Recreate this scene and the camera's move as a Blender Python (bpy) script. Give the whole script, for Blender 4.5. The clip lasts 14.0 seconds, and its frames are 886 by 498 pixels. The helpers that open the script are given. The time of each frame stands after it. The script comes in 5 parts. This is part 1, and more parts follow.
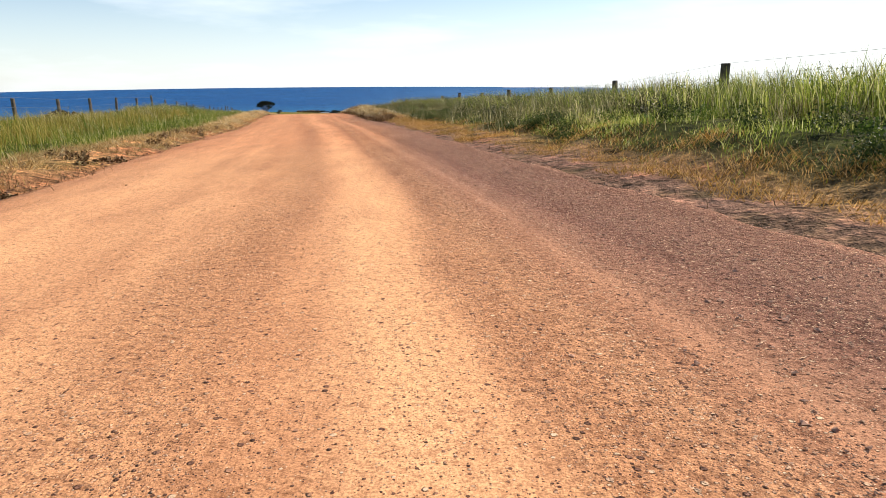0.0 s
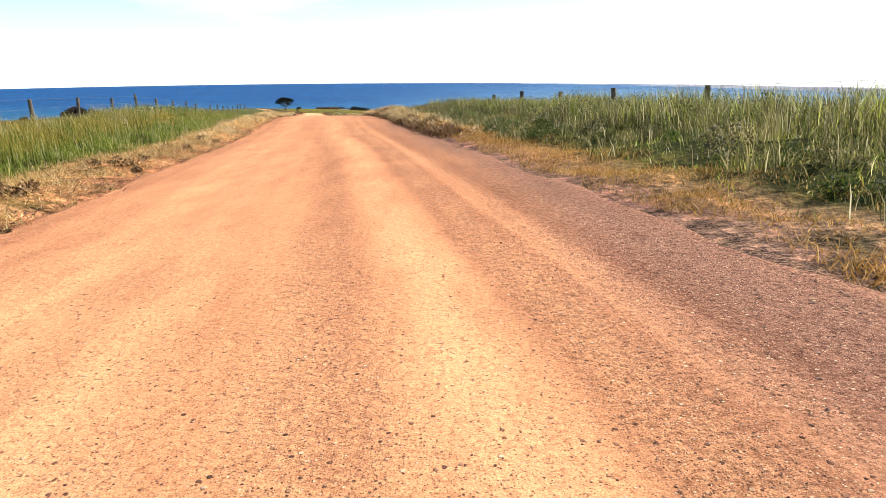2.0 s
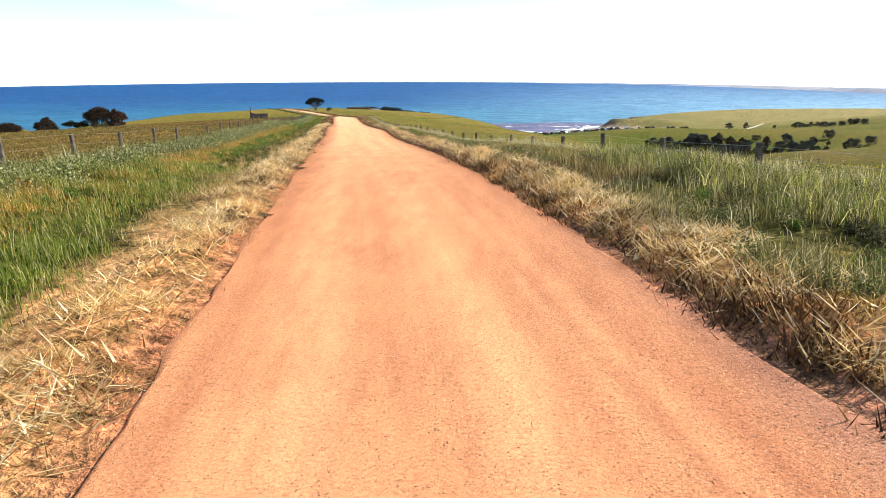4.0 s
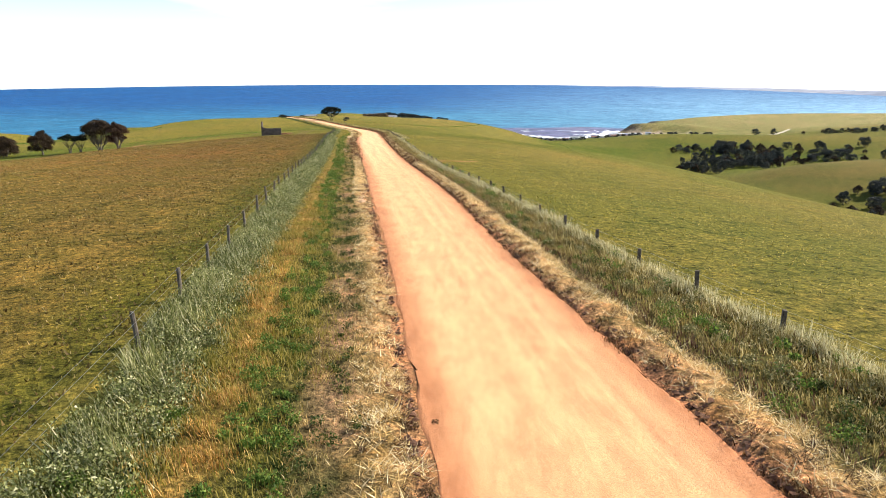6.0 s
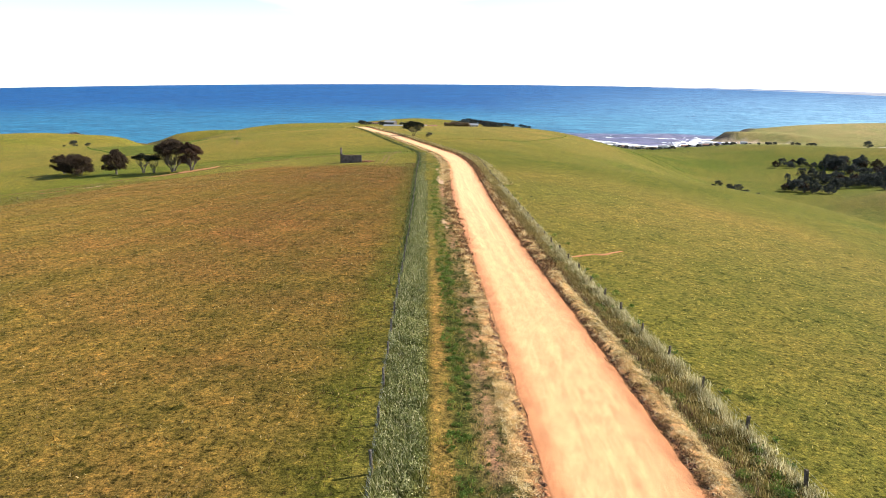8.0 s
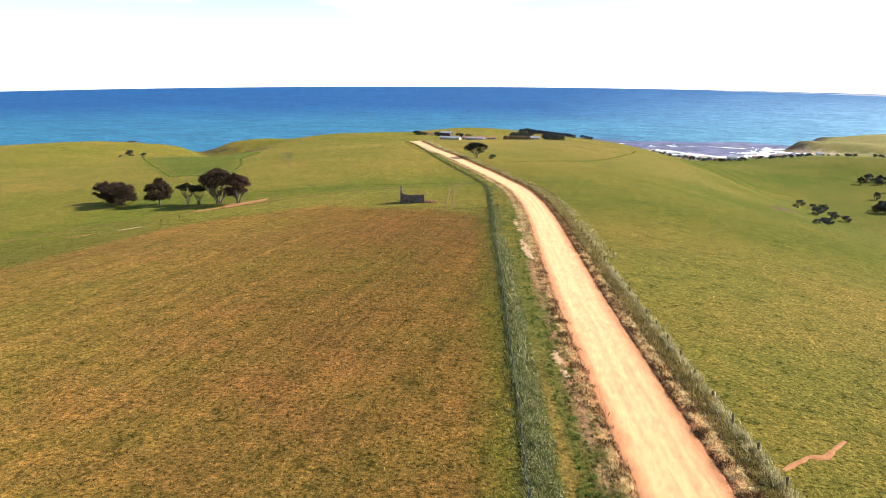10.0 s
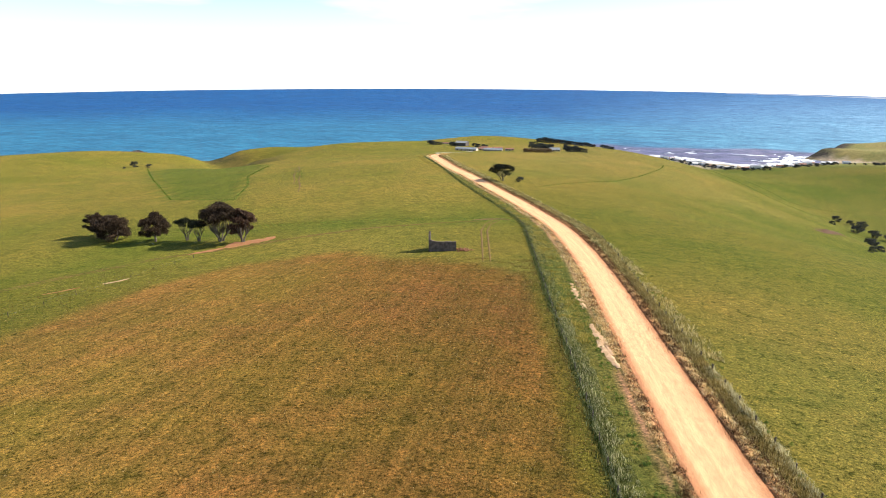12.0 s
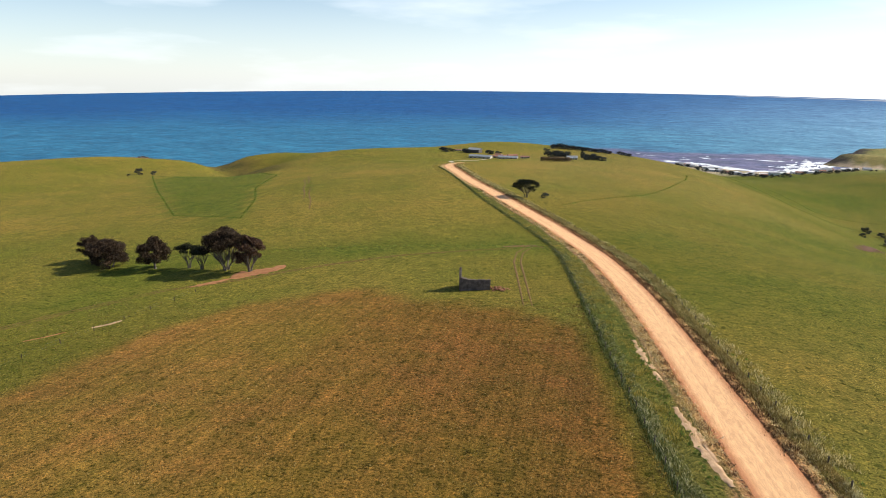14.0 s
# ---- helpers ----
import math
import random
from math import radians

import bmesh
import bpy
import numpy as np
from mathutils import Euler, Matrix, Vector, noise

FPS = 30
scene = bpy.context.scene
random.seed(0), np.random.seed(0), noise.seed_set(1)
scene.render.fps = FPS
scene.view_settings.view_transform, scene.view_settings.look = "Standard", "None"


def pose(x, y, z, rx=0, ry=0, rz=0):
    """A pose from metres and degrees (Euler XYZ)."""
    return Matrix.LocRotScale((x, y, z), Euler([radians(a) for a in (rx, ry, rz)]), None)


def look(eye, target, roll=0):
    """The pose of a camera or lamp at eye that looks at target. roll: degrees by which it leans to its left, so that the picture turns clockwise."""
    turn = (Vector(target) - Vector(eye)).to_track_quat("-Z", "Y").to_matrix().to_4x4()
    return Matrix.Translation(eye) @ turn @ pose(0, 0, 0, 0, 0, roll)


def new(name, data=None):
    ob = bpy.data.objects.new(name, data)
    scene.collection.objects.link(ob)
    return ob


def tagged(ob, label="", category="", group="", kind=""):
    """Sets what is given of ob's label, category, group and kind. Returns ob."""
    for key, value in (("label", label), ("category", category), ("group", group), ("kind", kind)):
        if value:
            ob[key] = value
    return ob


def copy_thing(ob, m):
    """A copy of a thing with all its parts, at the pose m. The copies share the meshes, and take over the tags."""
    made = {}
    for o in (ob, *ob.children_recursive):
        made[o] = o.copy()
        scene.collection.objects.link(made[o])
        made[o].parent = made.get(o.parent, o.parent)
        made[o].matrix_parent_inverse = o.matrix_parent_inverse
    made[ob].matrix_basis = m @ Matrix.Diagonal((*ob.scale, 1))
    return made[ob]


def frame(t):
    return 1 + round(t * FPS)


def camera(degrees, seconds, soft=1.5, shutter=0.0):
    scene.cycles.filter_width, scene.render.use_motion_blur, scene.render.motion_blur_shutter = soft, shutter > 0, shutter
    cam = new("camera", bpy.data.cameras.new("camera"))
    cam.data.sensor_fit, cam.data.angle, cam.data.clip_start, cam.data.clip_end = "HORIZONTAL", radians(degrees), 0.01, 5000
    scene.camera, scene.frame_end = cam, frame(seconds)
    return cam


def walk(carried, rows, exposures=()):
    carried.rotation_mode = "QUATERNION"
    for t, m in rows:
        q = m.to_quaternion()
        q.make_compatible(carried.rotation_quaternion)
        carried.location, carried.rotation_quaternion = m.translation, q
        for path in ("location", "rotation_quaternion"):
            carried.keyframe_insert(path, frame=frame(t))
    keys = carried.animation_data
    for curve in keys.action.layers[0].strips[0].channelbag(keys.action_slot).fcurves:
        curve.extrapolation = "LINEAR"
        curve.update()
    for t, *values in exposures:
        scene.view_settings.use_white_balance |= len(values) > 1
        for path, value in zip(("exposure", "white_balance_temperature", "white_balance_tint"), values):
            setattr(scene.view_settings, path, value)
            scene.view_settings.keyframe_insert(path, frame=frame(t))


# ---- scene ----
cam = camera(68.8, 14.0, 0.8)
PATH = [
    (0, (10.656, -47.899, 4.564), (10.779, -45.964, 4.073), -0.3),
    (0.5, (10.469, -46.258, 4.594), (10.579, -44.323, 4.1), -0.3),
    (1, (10.255, -44.291, 4.561), (10.356, -42.356, 4.065), -0.3),
    (1.5, (9.927, -41.718, 4.57), (10.015, -39.783, 4.072), -0.3),
    (2, (9.372, -38.45, 4.567), (9.44, -36.515, 4.066), -0.3),
    (2.5, (8.682, -34.57, 4.628), (8.729, -32.635, 4.124), -0.3),
    (3, (7.839, -29.692, 4.76), (7.86, -27.757, 4.256), -0.3),
    (5.3, (1.061, 0.474, 6.752), (1.021, 2.409, 6.249), 0.0),
    (5.5, (0.224, 3.363, 7.042), (0.185, 5.299, 6.541), -0.2),
    (6, (-2.074, 11.157, 8.765), (-2.126, 13.093, 8.267), 0.0),
    (6.5, (-4.321, 18.968, 10.6), (-4.411, 20.903, 10.101), 0.0),
    (7, (-6.594, 26.617, 12.55), (-6.721, 28.549, 12.051), 0.2),
    (7.5, (-8.803, 34.117, 14.71), (-8.997, 36.043, 14.21), 0.4),
    (8, (-11.066, 41.508, 16.721), (-11.336, 43.425, 16.219), 0.5),
    (8.5, (-13.582, 48.728, 18.727), (-13.908, 50.636, 18.223), 0.6),
    (9, (-16.206, 55.985, 20.437), (-16.577, 57.885, 19.935), 0.7),
    (11.3, (-31.081, 88.093, 29.727), (-31.518, 89.979, 29.228), 0.5),
    (11.5, (-32.341, 90.771, 30.1), (-32.779, 92.657, 29.601), 0.6),
    (12, (-35.547, 97.307, 31.72), (-35.992, 99.192, 31.224), 0.6),
    (12.5, (-38.785, 103.187, 33.183), (-39.239, 105.071, 32.688), 0.7),
    (13, (-41.57, 108.021, 34.137), (-42.026, 109.904, 33.643), 0.7),
    (13.5, (-43.928, 112.16, 34.746), (-44.388, 114.043, 34.252), 0.7),
    (14, (-46.27, 115.989, 35.176), (-46.734, 117.871, 34.684), 0.7),
]
EXPOSURES = [(0, 0.52), (1.5, 0.83), (3, 0.95), (6, 1.06), (9, 1.1), (11.5, 1.02), (12.5, 0.86), (13, 0.6), (14, 0.52)]
walk(cam, [(t, look(eye, target, roll)) for t, eye, target, roll in PATH], EXPOSURES)

# ---------------------------------------------------------------- world and sun
SUN_AZ = radians(64)      # clockwise from +y
SUN_EL = radians(35)
world = bpy.data.worlds.new("sky")
scene.world = world
world.use_nodes = True
wn = world.node_tree.nodes
sky = wn.new("ShaderNodeTexSky")
sky.sky_type = "NISHITA"
sky.sun_disc = False
sky.sun_elevation = SUN_EL
sky.sun_rotation = SUN_AZ
sky.altitude = 100
sky.air_density = 1.0
sky.dust_density = 0.4
sky.ozone_density = 3.0
wn["Background"].inputs[1].default_value = 0.1
wl = world.node_tree.links
where = wn.new("ShaderNodeTexCoord")
split = wn.new("ShaderNodeSeparateXYZ")
wl.new(where.outputs["Generated"], split.inputs[0])
haze = wn.new("ShaderNodeMapRange")          # pale sea haze that fades with height
haze.inputs["From Min"].default_value, haze.inputs["From Max"].default_value = 0.0, 0.155
haze.inputs["To Min"].default_value, haze.inputs["To Max"].default_value = 0.85, 0.0
wl.new(split.outputs["Z"], haze.inputs["Value"])
veil = wn.new("ShaderNodeMix")
veil.data_type = "RGBA"
side = wn.new("ShaderNodeMapRange")           # thicker towards the sun
side.inputs["From Min"].default_value, side.inputs["From Max"].default_value = -0.75, 0.35
side.inputs["To Min"].default_value, side.inputs["To Max"].default_value = 0.5, 1.0
wl.new(split.outputs["X"], side.inputs["Value"])
thick = wn.new("ShaderNodeMath")
thick.operation = "MULTIPLY"
wl.new(haze.outputs[0], thick.inputs[0])
wl.new(side.outputs[0], thick.inputs[1])
wl.new(thick.outputs[0], veil.inputs[0])
wl.new(sky.outputs[0], veil.inputs[6])
veil.inputs[7].default_value = (8.2, 8.7, 9.2, 1)
stretch = wn.new("ShaderNodeMapping")         # thin high cloud
stretch.inputs["Scale"].default_value = (1.6, 1.6, 9.0)
wl.new(where.outputs["Generated"], stretch.inputs[0])
wisps = wn.new("ShaderNodeTexNoise")
wisps.inputs["Scale"].default_value, wisps.inputs["Detail"].default_value = 2.2, 7
wl.new(stretch.outputs[0], wisps.inputs["Vector"])
thin = wn.new("ShaderNodeMapRange")
thin.inputs["From Min"].default_value, thin.inputs["From Max"].default_value = 0.52, 0.8
thin.inputs["To Max"].default_value = 0.6
wl.new(wisps.outputs["Fac"], thin.inputs["Value"])
cloud = wn.new("ShaderNodeMix")
cloud.data_type = "RGBA"
wl.new(thin.outputs[0], cloud.inputs[0])
wl.new(veil.outputs[2], cloud.inputs[6])
cloud.inputs[7].default_value = (9.0, 9.4, 9.8, 1)
wl.new(cloud.outputs[2], wn["Background"].inputs[0])
sun = new("sun", bpy.data.lights.new("sun", "SUN"))
sun.data.energy = 5.0
sun.data.angle = radians(0.53)
sun.data.color = (1.0, 0.93, 0.82)
SUN_DIR = Vector((math.sin(SUN_AZ) * math.cos(SUN_EL), math.cos(SUN_AZ) * math.cos(SUN_EL), math.sin(SUN_EL)))
sun.rotation_euler = SUN_DIR.to_track_quat("Z", "Y").to_euler()
sun.location = (0, 0, 200)

# ---------------------------------------------------------------- lie of the land
SEA = -88.0
RIDGE = [(12, -400, 16), (12, -48, 3.8), (4.2, -15, 2.7), (-7, 61, -0.15), (-26, 180, -5.3), (-50, 280, -10.6),
         (-80, 408, -13.2), (-150, 577, -20.5), (-150, 690, -29.6), (-70, 752, -30), (-195, 815, -33), (-90, 850, -35.5),
         (-200, 940, -37), (-110, 945, -38)]
WEST = [(-7.5, -2, 2.42), (-13, 26, 1.41), (-60, 61, -1.5), (-77, 256, -10.6), (-148, 222, -16.5), (-156, 280, -19), (-188, 345, -19), (-240, 375, -25),
        (-250, 120, -22), (-300, -150, -12), (-330, 600, -39), (-250, 690, -30), (-320, 800, -36), (-480, 670, -48),
        (-640, 640, -46), (-560, 705, -44), (-436, 762, -63), (-400, 702, -51.5), (-362, 652, -44), (-345, 742, -38.5), (-474, 715, -47), (-455, 828, -50.5), (-425, 838, -47.5), (-484, 806, -57.5), (-508, 838, -90), (-640, 800, -92), (-330, 980, -94),
        (-900, 500, -60), (-900, 900, -100)]
EAST = [(23, -42, 3.95), (45, -40, 3.8), (17.8, -16, 3.45), (16.6, 0, 2.75), (7, 113, -4.6), (16, 52, -1.6), (110, 230, -28.5), (64, 455, -40),
        (-23, 476, -21.7), (10, 590, -28.5), (56, 664, -40), (27, 803, -41), (-20, 900, -42), (108, 400, -46), (95, 325, -30.5),
        (150, 420, -53), (112, 560, -58), (130, 640, -68), (175, 740, -85), (195, 600, -84), (240, 440, -80),
        (280, 300, -72), (200, 0, -30), (120, -200, 4)]
VALLEY = [(292, 580, -62), (360, 565, -56), (430, 560, -51), (330, 740, -83), (440, 730, -78), (130, 930, -71), (310, 1040, -70),
          (460, 985, -68), (540, 870, -64), (60, 1035, -80), (70, 1210, -85.5), (168, 1100, -84), (255, 1175, -85), (305, 1225, -85), (150, 1290, -97), (230, 1315, -98),
          (30, 1330, -98), (-60, 1150, -97), (296, 1352, -96), (480, 1500, -73), (650, 1400, -60), (520, 1190, -81),
          (920, 1580, -57), (330, 1500, -98), (420, 1700, -98), (800, 1900, -90), (700, 600, -45), (900, 1000, -50),
          (700, 100, -50), (-200, 1150, -98)]
KNOTS = np.array(RIDGE + WEST + EAST + VALLEY, float)
SPREAD = 300.0


def thin_plate(r2):
    return 0.5 * r2 * np.log(r2 + 1e-9)


def fit_land():
    n = len(KNOTS)
    xy = KNOTS[:, :2] / SPREAD
    a = np.zeros((n + 3, n + 3))
    a[:n, :n] = thin_plate(((xy[:, None] - xy[None]) ** 2).sum(-1))
    a[:n, n] = 1
    a[:n, n + 1:] = xy
    a[n:, :n] = a[:n, n:].T
    return np.linalg.solve(a, np.append(KNOTS[:, 2], [0, 0, 0])), xy


LAND_W, LAND_XY = fit_land()


def headland(x, y):
    """How far a place lies in from the headland's sea cliff and from its beach."""
    return ((x - 318) * 225 - (y - 1335) * 102) / 247, ((y - 1325) * 148 + (x - 312) * 63) / 161


def line_off(x, y, a, b):
    """The distance from a stretch of line."""
    dx, dy = b[0] - a[0], b[1] - a[1]
    t = np.clip(((x - a[0]) * dx + (y - a[1]) * dy) / (dx * dx + dy * dy), 0, 1)
    return np.hypot(x - a[0] - t * dx, y - a[1] - t * dy)


def land(x, y):
    """The height of the bare land."""
    x, y = np.asarray(x, float), np.asarray(y, float)
    q = np.stack([x, y], -1) / SPREAD
    n = len(LAND_XY)
    z = LAND_W[n] + q[..., 0] * LAND_W[n + 1] + q[..., 1] * LAND_W[n + 2]
    for (kx, ky), w in zip(LAND_XY, LAND_W[:n]):
        z = z + w * thin_plate((q[..., 0] - kx) ** 2 + (q[..., 1] - ky) ** 2)
    far = np.clip((np.hypot(x, y - 400) - 1300) / 1500, 0, 1)
    z = z * (1 - far) + np.where(y > 500, -100.0, -45.0) * far
    sea_side, beach_side = headland(x, y)                       # a steep headland beyond the beach
    m = np.minimum(sea_side, 0.5 * beach_side)
    head = -94 + 8 * smooth(-14, 0, m) + 14 * smooth(0, 15, m) + 0.02 * np.clip(x - 340, 0, 300) + 1.2 * wob(x, y, 14, 3) - 0.07 * np.clip(beach_side - 45, 0, 150)
    k = smooth(-30, 0, beach_side) * smooth(255, 285, x) * smooth(520, 430, x) * (y < 1750)
    z = z * (1 - k) + head * k
    gully = np.exp(-(line_off(x, y, (-352, 628), (-505, 812)) / 17.0) ** 2)      # the gully that runs down to the western cove
    z = z - 7.0 * gully
    vale = (y < 900) & (x > 60)
    z = np.where(vale & (z < -80), -80 - 5 * np.tanh((-80 - z) / 8), z)
    return np.clip(z, -100, 60)


# lines along the road: (x, y)
ROAD = [(12.35, -62), (9.95, -44), (7.05, -23), (3.0, 7), (1.8, 14.5), (0.45, 23), (-1.6, 37), (-4.4, 54), (-7.0, 70.5), (-9.5, 87.4), (-11.3, 97), (-14.3, 115), (-17.8, 134.6), (-21.6, 156),
        (-24.5, 174), (-27.5, 194.6), (-32.2, 229), (-35.3, 249), (-39.4, 271), (-46.4, 301), (-62.6, 343), (-89, 397), (-115.2, 454.5), (-139.8, 521), (-149, 546), (-153.6, 566), (-155.5, 580), (-154, 594), (-149, 606)]
FENCE_W = [(1.5, -50), (-6.2, -5.5), (-8.6, 14), (-12.2, 31.5), (-14.1, 46), (-16.7, 61), (-21.2, 86), (-28.2, 129.6), (-37.2, 183),
           (-41.4, 206), (-45.2, 229.5), (-51.3, 266), (-58.2, 304), (-72.5, 338.6), (-98.3, 393.5), (-141.6, 509), (-156, 545), (-161, 566), (-163, 590), (-160, 606)]
FENCE_E = [(20.7, -50), (17.3, -27.6), (13.4, 2), (8.9, 32), (6.9, 43), (3.9, 58.9), (0.5, 77.5), (-2.05, 91.4), (-4.0, 101.2), (-6.6, 116), (-10.2, 136), (-17.6, 180),
           (-24, 222.6), (-27.6, 252), (-30.4, 269), (-34.3, 295), (-40.9, 310.7), (-57.2, 349), (-67, 371), (-78, 395), (-106, 454.5), (-131, 521), (-140.5, 546), (-145.5, 566), (-147, 580), (-146, 594), (-141, 606)]


def line_x(line, y):
    """x of a line at y, smoothed."""
    ys, xs = [p[1] for p in line], [p[0] for p in line]
    y = np.asarray(y, float)
    return sum(np.interp(y + o, ys, xs) for o in (-12, -6, 0, 6, 12)) / 5


def smooth(a, b, v):
    k = np.clip((np.asarray(v, float) - a) / (b - a), 0, 1)
    return k * k * (3 - 2 * k)


def wob(x, y, s, seed=0.0):
    """Cheap smooth noise, about -1 to 1."""
    x, y = np.asarray(x, float) / s + seed, np.asarray(y, float) / s - 1.7 * seed
    return (np.sin(x * 1.3 + 1.1 * np.sin(y * 1.7 + seed)) + np.sin(y * 1.9 - 1.3 * np.sin(x * 1.1 + 2 * seed))
            + np.sin((x + y) * 2.3 + np.sin(x * 2.9 - y)) * 0.6) / 2.6


def road_half(y):
    return 3.05 - 0.1 * smooth(0, -25, y)


def widening(y):
    """What each half of the road gains on its way north."""
    return 0.22 * smooth(2, 26, y) + 0.38 * smooth(40, 75, y)


def road_d(x, y):
    """Signed way across from the road's middle, east positive, as if the road kept its first width."""
    raw = (np.asarray(x, float) - line_x(ROAD, y)) * 0.984
    h, w = road_half(y), widening(y)
    return np.where(np.abs(raw) < h + w, raw * h / (h + w), raw - np.sign(raw) * w)


def across(d, y):
    """x of a place d across from the road's middle."""
    h, w = road_half(y), widening(y)
    return line_x(ROAD, y) + np.where(np.abs(d) < h, d * (h + w) / h, d + np.sign(d) * w) / 0.984


def ground_z(x, y):
    """Land with the road's bench, the ditch banks and small lumps."""
    z = land(x, y)
    d = road_d(x, y)
    on = smooth(-70, -60, y) * smooth(620, 560, y)
    h = road_half(y)
    a = np.abs(d)
    near = smooth(16, 9, a) * on
    lumps = 0.07 * wob(x, y, 0.9) + 0.05 * wob(x, y, 0.45, 3)
    z = z + lumps * smooth(h - 0.2, h + 0.8, a) * near
    z = z + 0.22 * np.clip(wob(x, y, 1.5, 4) + 0.25, 0, 1) * smooth(4.4, 6.0, d) * smooth(20, 10, d) * smooth(24, 6, y) * on
    z = z + (0.3 - 0.22 * smooth(-42, -26, y)) * smooth(3.9, 4.9, d + 0.25 * wob(x, y, 1.1, 8)) * smooth(18, 9, d) * smooth(20, -6, y) * on
    z = z + 0.36 * smooth(-6.2, -8.5, d) * smooth(-14, -11, d) * smooth(16, -4, y) * on
    z = z + np.where(d > 0, 0.06 + 0.26 * smooth(-30, -5, y), 0.18) * smooth(h + 0.12, h + 0.55, a) * smooth(h + 2.1, h + 0.9, a) * on * (0.65 + 0.3 * wob(x, y, 1.5, 5) + 0.25 * wob(x, y, 0.6, 9))
    z = z + 0.25 * wob(x, y, 23, 1) * smooth(12, 40, a) + 0.06 * wob(x, y, 5, 2) * smooth(11, 16, a)
    z = z - 0.06 * smooth(h + 0.25, h - 0.3, a) * on
    return z

# ---------------------------------------------------------------- materials
def new_mat(name):
    m = bpy.data.materials.new(name)
    m.use_nodes = True
    nt = m.node_tree
    return m, nt, nt.nodes["Principled BSDF"]


def node(nt, kind, **sets):
    n = nt.nodes.new("ShaderNode" + kind)
    for k, v in sets.items():
        n.inputs[k.replace("_", " ")].default_value = v
    return n


def ramp(nt, fac, stops):
    r = nt.nodes.new("ShaderNodeValToRGB")
    while len(r.color_ramp.elements) < len(stops):
        r.color_ramp.elements.new(0.5)
    for e, (p, c) in zip(r.color_ramp.elements, stops):
        e.position, e.color = p, (*c, 1)
    nt.links.new(fac, r.inputs[0])
    return r.outputs[0]


def mixc(nt, kind, fac, a, b):
    m = nt.nodes.new("ShaderNodeMix")
    m.data_type, m.blend_type = "RGBA", kind
    for socket, v in ((m.inputs[0], fac), (m.inputs[6], a), (m.inputs[7], b)):
        if hasattr(v, "is_output"):
            nt.links.new(v, socket)
        elif isinstance(v, (int, float)):
            socket.default_value = v
        else:
            socket.default_value = (*v, 1)
    return m.outputs[2]


def coords(nt, scale=(1, 1, 1), rot=(0, 0, 0)):
    c = nt.nodes.new("ShaderNodeNewGeometry")
    mp = nt.nodes.new("ShaderNodeMapping")
    mp.inputs["Scale"].default_value = scale
    mp.inputs["Rotation"].default_value = rot
    nt.links.new(c.outputs["Position"], mp.inputs[0])
    return mp.outputs[0]


def noise_out(nt, vec, scale, detail=4, rough=0.55):
    n = node(nt, "TexNoise", Scale=scale, Detail=detail, Roughness=rough)
    nt.links.new(vec, n.inputs["Vector"])
    return n.outputs["Fac"]


def bump(nt, b, height, strength, dist):
    n = node(nt, "Bump", Strength=strength, Distance=dist)
    nt.links.new(height, n.inputs["Height"])
    nt.links.new(n.outputs[0], b.inputs["Normal"])


def plain(name, c1, c2, scale=3.0, rough=0.8, relief=0.3, dist=0.02, metal=0.0, island=0.0, fine=None):
    """A surface between two colours, with grain at two sizes."""
    m, nt, b = new_mat(name)
    v = coords(nt)
    f = noise_out(nt, v, scale, 6)
    col = ramp(nt, f, [(0.3, c1), (0.7, c2)])
    g = noise_out(nt, v, fine or scale * 9, 3)
    col = mixc(nt, "MULTIPLY", 0.6, col, ramp(nt, g, [(0.25, (0.55, 0.55, 0.55)), (0.75, (1.2, 1.2, 1.2))]))
    if island:
        gm = nt.nodes.new("ShaderNodeNewGeometry")
        col = mixc(nt, "MULTIPLY", island, col, ramp(nt, gm.outputs["Random Per Island"], [(0, (0.45, 0.45, 0.45)), (1, (1.35, 1.3, 1.2))]))
    nt.links.new(col, b.inputs["Base Color"])
    b.inputs["Roughness"].default_value, b.inputs["Metallic"].default_value = rough, metal
    if rough > 0.85:
        b.inputs["Specular IOR Level"].default_value = 0.12
    bump(nt, b, g, relief, dist)
    return m


def blade_mat(name, stops, trans=0.35, rough=0.6):
    """Grass or leaves: a colour for every blade, light shining through."""
    m, nt, b = new_mat(name)
    gm = nt.nodes.new("ShaderNodeNewGeometry")
    col = ramp(nt, gm.outputs["Random Per Island"], stops)
    big = noise_out(nt, coords(nt), 0.35, 3)
    col = mixc(nt, "MULTIPLY", 0.7, col, ramp(nt, big, [(0.3, (0.6, 0.62, 0.6)), (0.7, (1.25, 1.2, 1.1))]))
    nt.links.new(col, b.inputs["Base Color"])
    b.inputs["Roughness"].default_value = rough
    b.inputs["Specular IOR Level"].default_value = 0.12
    t = nt.nodes.new("ShaderNodeBsdfTranslucent")
    nt.links.new(col, t.inputs[0])
    mx = nt.nodes.new("ShaderNodeMixShader")
    mx.inputs[0].default_value = trans
    nt.links.new(b.outputs[0], mx.inputs[1])
    nt.links.new(t.outputs[0], mx.inputs[2])
    nt.links.new(mx.outputs[0], nt.nodes["Material Output"].inputs[0])
    return m


